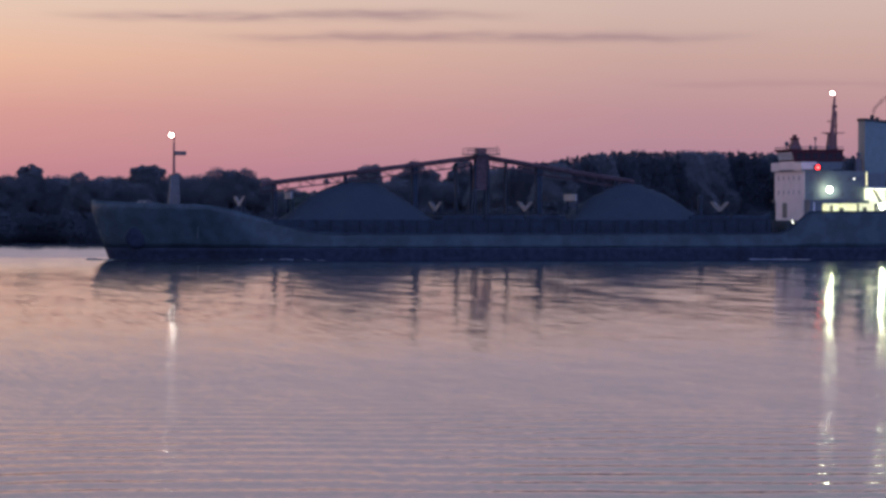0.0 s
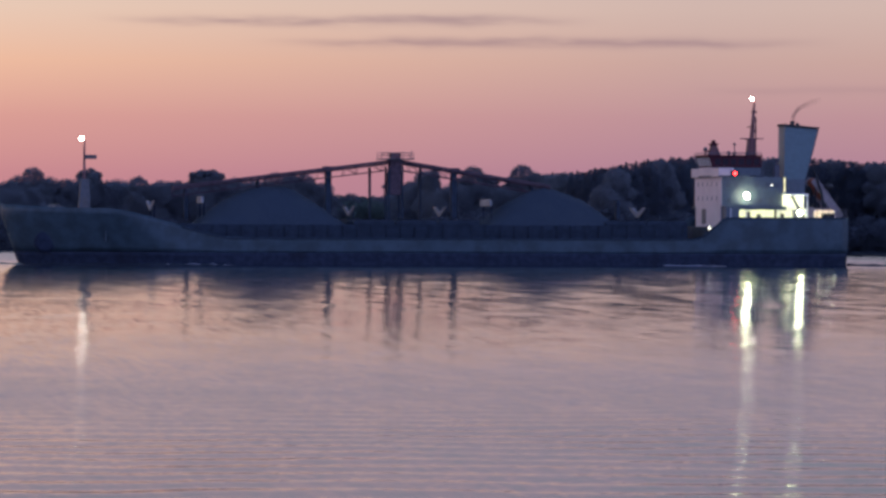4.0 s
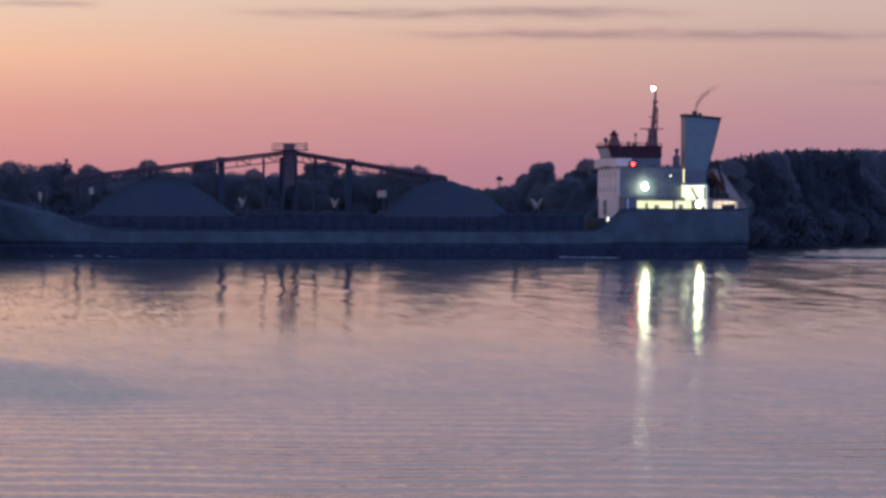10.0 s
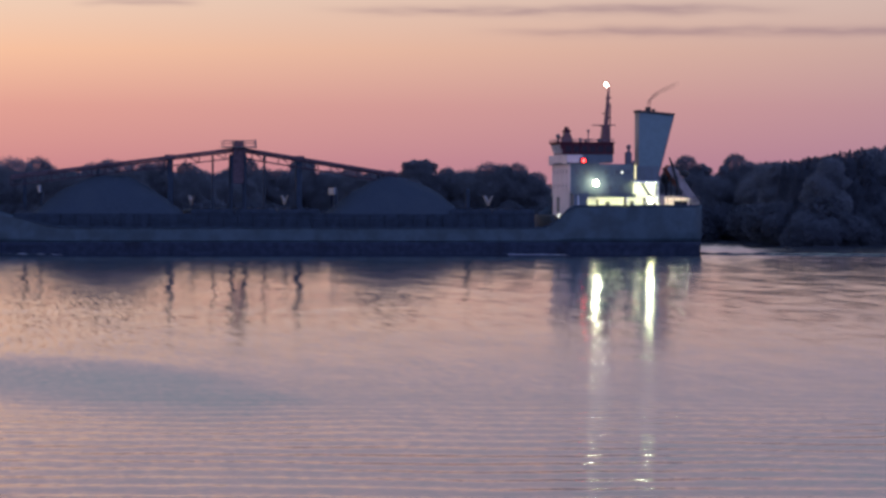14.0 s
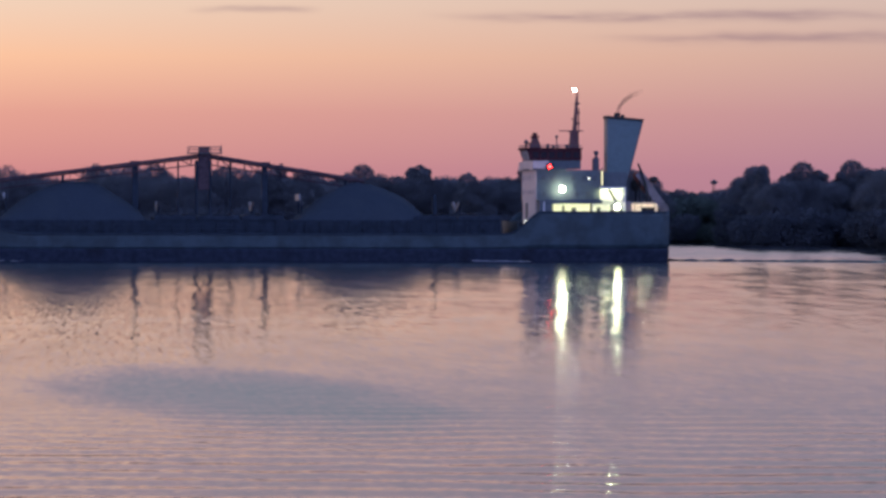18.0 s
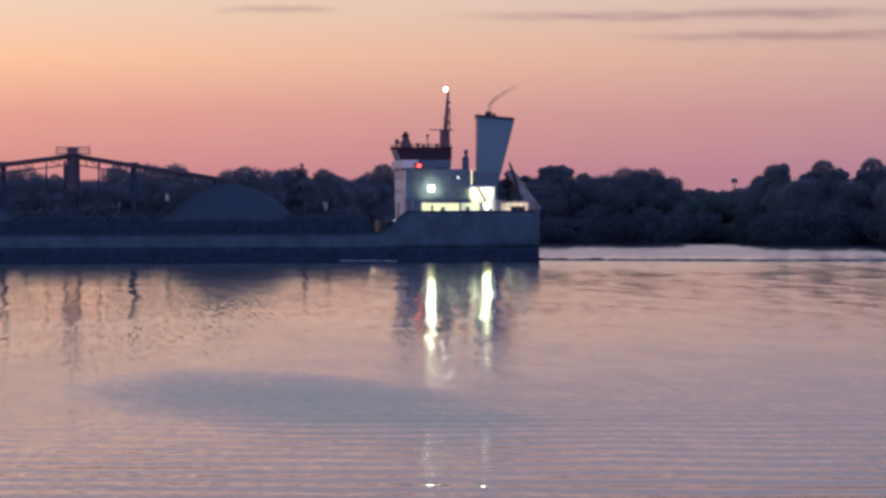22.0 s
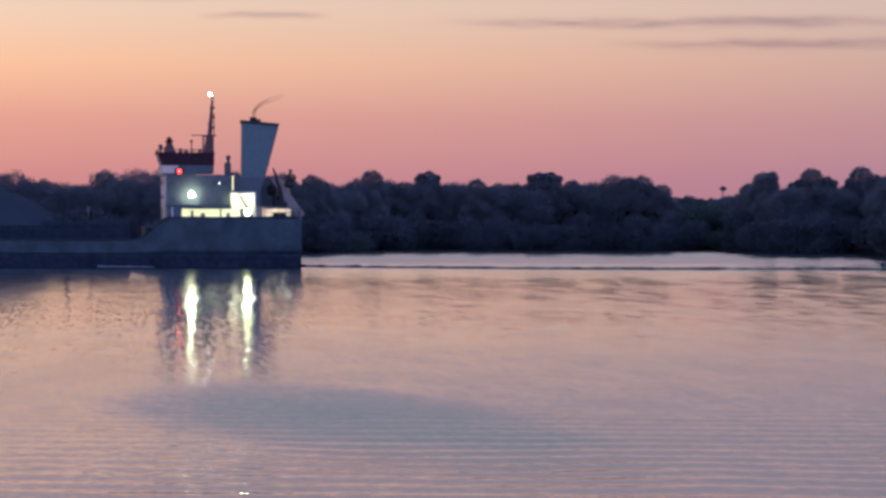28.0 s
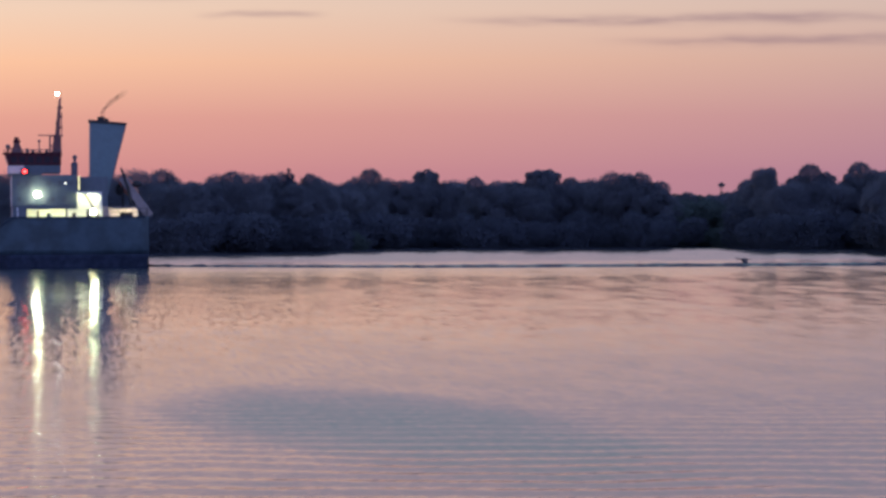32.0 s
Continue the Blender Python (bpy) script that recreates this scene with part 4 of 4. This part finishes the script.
    part("cowl", ball((1.8, -4.3, 11.5), 0.27), NAVY, vent, smooth=True)
    # stands for a ladder lit by the lamps; it glows itself, no lamp here
    part("lit_ladder", box(2.15, 2.27, -6.15, -6.05, 7.9, 9.5), LADDERGLOW, ship, "upright ladder beside the funnel that glows as if lamp-lit")
    # lit alcove abaft the passage
    part("alcove_roof", box(1.9, 4.65, -7.2, -5.3, 7.62, 7.74, 0.03), WHITE, ship)
    part("alcove_back", box(1.95, 4.65, -5.5, -5.35, 6.1, 7.62), WHITE, ship)
    part("alcove_post", box(4.5, 4.65, -7.2, -7.05, 5.0, 7.62), WHITE, ship)
    part("stair", prism([(4.2, 5.0), (4.42, 5.0), (2.95, 7.55), (2.73, 7.55)], -7.0, -6.5), GREY, ship)
    part("locker", box(3.0, 3.4, -6.9, -6.4, 4.0, 5.9, 0.04), STEEL, ship)
    part("locker", box(4.72, 5.35, -7.0, -6.3, 4.0, 6.2, 0.04), RAMP, ship)
    for i in range(3):
        part("deck_lamp", box(2.25 + i * 0.8, 2.75 + i * 0.8, -6.8, -6.4, 7.5, 7.6), TUBE, ship, "bright deck lamp")
    al = part("alcove_floodlight", box(3.4, 4.1, -6.95, -6.75, 5.25, 5.95, 0.04), STEEL, ship)
    part("lens", ball((3.75, -7.05, 5.6), 0.23, squash=(1.1, 0.6, 1.1)), FLOOD, al, "blazing lamp in the lit alcove", smooth=True)
    for i in range(4):
        part("deck_lamp", box(-3.0 + i * 1.3, -2.2 + i * 1.3, -7.3, -7.0, 5.98, 6.08), TUBE, ship, "bright deck lamp")
    part("side_locker", box(-4.9, -3.4, -7.6, -5.4, 4.0, 6.1, 0.03), HOUSE, ship)
    part("fascia", box(-3.5, 2.0, -7.7, -7.6, 5.92, 6.1), HOUSE, ship)
    part("fascia", box(1.9, 4.65, -7.3, -7.2, 7.5, 7.74), WHITE, ship)
    for x0, x1, z1 in ((-2.35, -2.1, 5.7), (-1.3, -0.75, 5.45), (0.75, 0.95, 5.9), (1.45, 1.85, 5.5)):
        part("deck_locker", box(x0, x1, -7.4, -7.0, 4.0, z1, 0.03), STEEL, ship)
    for x in (-4.4, -2.6, -0.8, 1.0):
        part("stanchion", box(x - 0.07, x + 0.07, -7.6, -7.46, 4.0, 6.1), WHITE, ship)
    fl = part("floodlight", box(-2.5, -2.04, -6.45, -6.0, 7.25, 7.7, 0.05), STEEL, ship)
    part("bracket", box(-2.35, -2.19, -6.3, -6.0, 7.68, 8.0, 0.02), STEEL, fl)
    part("lens", ball((-2.27, -6.62, 7.48), 0.25, squash=(1, 0.5, 1.15)), FLOOD, fl, "blazing floodlight", smooth=True)
    red = part("port_sidelight", box(-4.05, -3.15, -6.4, -6.26, 9.7, 10.3, 0.03), SOOT, ship)
    part("lens", ball((-3.6, -6.45, 9.97), 0.19), REDLAMP, red, "red port sidelight", smooth=True)
    low = part("passage_lamp", box(-6.1, -5.8, -4.35, -4.05, 3.4, 3.7), STEEL, ship)
    part("lens", ball((-5.95, -4.2, 3.88), 0.21), SMALL, low, "small bright lamp", smooth=True)
    part("porthole_light", ball((0.75, -6.02, 8.68), 0.10, squash=(1, 0.4, 1)), SMALL, ship, smooth=True)
    # stern: free-fall lifeboat on its ramp, lit shelter
    ramp = part("lifeboat_ramp", prism([(6.6, 9.15), (7.25, 9.65), (10.4, 5.35), (9.6, 4.9)], -1.6, -1.35), RAMP, ship, "grey sloping lifeboat ramp")
    part("rail_beam", prism([(6.6, 9.15), (7.25, 9.65), (10.4, 5.35), (9.6, 4.9)], 1.35, 1.6), RAMP, ramp)
    for i in range(5):
        f = (i + 0.5) / 5
        part("rung", rod((7.15 + 2.9 * f, -1.4, 8.95 - 3.85 * f), (7.15 + 2.9 * f, 1.4, 8.95 - 3.85 * f), 0.07), GREY, ramp)
    for x, z in ((7.2, 8.8), (8.4, 7.2), (9.5, 5.8)):
        for y in (-1.45, 1.45):
            part("strut", rod((x - 0.1, y, 4.0), (x - 0.1, y, z), 0.1), SOOT, ramp)
    boat = bmesh.new()
    bmesh.ops.create_uvsphere(boat, u_segments=16, v_segments=10, radius=1, matrix=Matrix.Translation((7.75, 0, 8.25)) @ Matrix.Rotation(radians(50), 4, "Y") @ Matrix.Diagonal((1.5, 1.1, 0.75, 1)))
    lb = part("lifeboat", boat, ORANGE, ship, "dull orange free-fall lifeboat", smooth=True)
    part("lifeboat_canopy", ball((7.1, 0, 9.1), 0.55, squash=(1, 1, 0.8)), ORANGE, lb, smooth=True)
    part("keel", ball((6.75, 0, 8.0), 0.6, squash=(0.8, 1.2, 1.1)), SOOT, lb, smooth=True)
    davit = part("davit", rod((7.6, -1.8, 8.2), (6.85, -1.8, 10.4), 0.16, 0.1), SOOT, ship)
    part("davit_arm", rod((6.85, -1.8, 10.4), (7.4, -1.8, 9.3), 0.07), SOOT, davit)
    part("winch_head", ball((8.6, -1.8, 8.6), 0.45, squash=(1.2, 1, 0.8)), SOOT, davit)
    part("davit_foot", rod((8.4, -1.8, 4.0), (7.6, -1.8, 8.3), 0.18), SOOT, davit)
    sh = part("stern_shelter", box(5.5, 8.6, -6.4, -4.4, 6.05, 6.15, 0.03), RAMP, ship)
    part("wall", box(5.5, 8.6, -4.5, -4.4, 4.0, 6.05), LILAC, sh)
    part("lamp", box(6.0, 8.4, -5.4, -5.2, 5.93, 6.0), DIMTUBE, sh)
    part("fascia", box(5.5, 8.6, -6.4, -6.3, 5.92, 6.05), RAMP, sh)
    part("shelter_locker", box(6.6, 8.0, -6.2, -5.6, 4.0, 5.5, 0.05), SOOT, sh)
    railing(ship, [(5.6, -half_breadth(5.6, 5) + 0.15, 5.05), (9.6, -half_breadth(9.6, 5) + 0.15, 5.05)], 0.9, 0.9)
    railing(ship, [(9.6, -5.0, 5.05), (9.6, 5.0, 5.05)], 0.9, 1.0)
    part("ensign_staff", rod((9.6, 0, 5.0), (10.1, 0, 7.6), 0.05), STEEL, ship)
    return ship


SHIP = make_ship()
CARGO = [make_heap(a, b, top, k * 9.0) for k, ((a, b), top) in enumerate(zip(HEAPS, (8.3, 8.1)))]


PUFFS = 18


def make_smoke():
    s = thing("exhaust_smoke", "thin grey smoke drifting from the ship's funnel", "smoke")
    rnd = random.Random(8)
    for i in range(PUFFS):
        f = i / (PUFFS - 1)
        bm = bmesh.new()
        bmesh.ops.create_icosphere(bm, subdivisions=3, radius=0.15 + 0.17 * f)
        for v in bm.verts:
            v.co *= 1 + 0.5 * noise.noise(v.co * 4.0 + Vector((i * 7.0, 0, 0)))
            v.co.x *= 1.6
        o = part("puff", bm, SMOKE[min(3, int(f * 4))], s, smooth=True)
        o.location = (4.8 + 2.7 * f ** 1.8, rnd.uniform(-0.1, 0.1), 15.9 + 2.6 * f ** 0.75)
        o.rotation_euler = (rnd.uniform(0, 3), -0.8, 0)
    return s


SMOKE_PLUME = make_smoke()


def make_waves():
    """Ridges of water that go along with the ship: the wake behind, the small bow wave, and lit crests beside the hull."""
    out = []
    def ridge(name, label, x0, x1, y0, y1, high_, n, seed, mat):
        rnd = random.Random(seed)
        bm = bmesh.new()
        rows = []
        for i in range(n + 1):
            f = i / n
            x = x0 + (x1 - x0) * f
            y = y0 + (y1 - y0) * min(1, f * 6) ** 0.7 + rnd.uniform(-0.12, 0.12) - 4 * f
            h = high_ * math.sin(math.pi * min(1, 0.05 + f * 0.95)) ** 0.4 * rnd.uniform(0.5, 1.3) * (1 + 0.8 * max(0, 1 - f * 9))
            w = 0.7 + 0.4 * f
            rows.append([bm.verts.new((x, y + d * w, z)) for d, z in ((-1.2, LEVEL - 0.02), (-0.45, LEVEL + h * 0.55), (0, LEVEL + h), (0.45, LEVEL + h * 0.5), (1.2, LEVEL - 0.02))])
        for a, b in zip(rows, rows[1:]):
            for k in range(4):
                bm.faces.new((a[k], b[k], b[k + 1], a[k + 1]))
        ob = new(name, to_mesh(name, bm, mat, True))
        tagged(ob, label, "wave")
        out.append(ob)
    ridge("wake", "low rippled wake trailing behind the ship", 9.6, 190, -6.0, -30, 0.30, 260, 1, CREST)
    ridge("wake", "low rippled wake trailing behind the ship", 9.6, 190, -3.0, -14, 0.16, 260, 2, CREST)
    ridge("bow_wave", "small wave spreading from the ship's bow", -85.5, -60, -0.5, -12.0, 0.22, 40, 3, CREST)
    ridge("side_wave", "pale line of thin foam beside the hull", -69.4, -60.3, -9.6, -9.8, 0.16, 16, 4, FOAM)
    ridge("side_wave", "pale line of thin foam beside the hull", -12.5, -6.5, -9.6, -9.8, 0.13, 16, 5, FOAM)
    return out


WAVES = make_waves()


def make_bird():
    b = thing("bird", "dark waterbird flying low over the river", "bird")
    bm = bmesh.new()
    bmesh.ops.create_uvsphere(bm, u_segments=12, v_segments=8, radius=1, matrix=Matrix.Diagonal((0.42, 0.14, 0.15, 1)))
    rod((-0.35, 0, 0.03), (-0.75, 0, 0.1), 0.07, 0.05, bm=bm)
    part("body", bm, BIRD, b, smooth=True)
    bm = ball((-0.8, 0, 0.11), 0.09)
    rod((-0.86, 0, 0.11), (-1.02, 0, 0.09), 0.03, 0.005, bm=bm)
    part("head", bm, BIRD, b, smooth=True)
    part("tail", prism([(0.35, 0.03), (0.75, 0.02), (0.75, -0.01), (0.35, -0.05)], -0.12, 0.12), BIRD, b)
    wings = []
    for s in (-1, 1):
        bm = bmesh.new()
        pts = [(-0.22, 0.05), (0.2, 0.05), (0.28, 0.5), (0.22, 0.85), (-0.02, 0.95), (-0.18, 0.5)]
        top = [bm.verts.new((x, s * y, 0.02)) for x, y in pts]
        bot = [bm.verts.new((x, s * y, -0.02)) for x, y in pts]
        bm.faces.new(top)
        bm.faces.new(bot[::-1])
        for i in range(6):
            j = (i + 1) % 6
            bm.faces.new((top[i], bot[i], bot[j], top[j]))
        wings.append(part("wing", bm, BIRD, b))
    return b, wings


FLYER, WINGS = make_bird()


# ---------------------------------------------------------------- what moves
def motions():
    way = ((0, 128.43, 459.4), (8, 95.48, 458.7), (16, 62.44, 458.0), (24, 29.22, 457.3), (32, -3.74, 456.6))
    for ob in [SHIP, SMOKE_PLUME, *CARGO, *WAVES]:
        walk(ob, [(t, pose(x, y, 0, 0, 0, 1.2)) for t, x, y in way])
    walk(RIVER, [(t, pose(0.2 * (t - 24), 24.0 - t, 0)) for t in (0, 8, 16, 24, 32)])
    for i, puff in enumerate([c for c in SMOKE_PLUME.children]):
        p = puff.location.copy()
        f = i / (PUFFS - 1)
        walk(puff, [(t, pose(p.x + 0.35 * f * math.sin(t * 0.8 + i * 0.2), p.y, p.z + 0.25 * f * math.cos(t * 0.55), 0, -30, 15 * math.sin(t * 0.5 + i)))
                    for t in (0, 2, 4, 6, 8, 10, 12, 14, 16, 18, 20, 22, 24, 26, 28, 30, 32)])
    path = ((0, 178.0, 430), (16, 126.0, 430), (28, 82.5, 430), (29, 79.2, 430), (30, 75.6, 430), (31, 71.6, 430), (32, 67.9, 430))
    walk(FLYER, [(t, pose(x, y, 0.3)) for t, x, y in path])
    for s, w in zip((-1, 1), WINGS):
        walk(w, [(k * 0.25, pose(0, 0, 0, s * (38 if k % 2 else -30), 0, 0)) for k in range(129)])


motions()
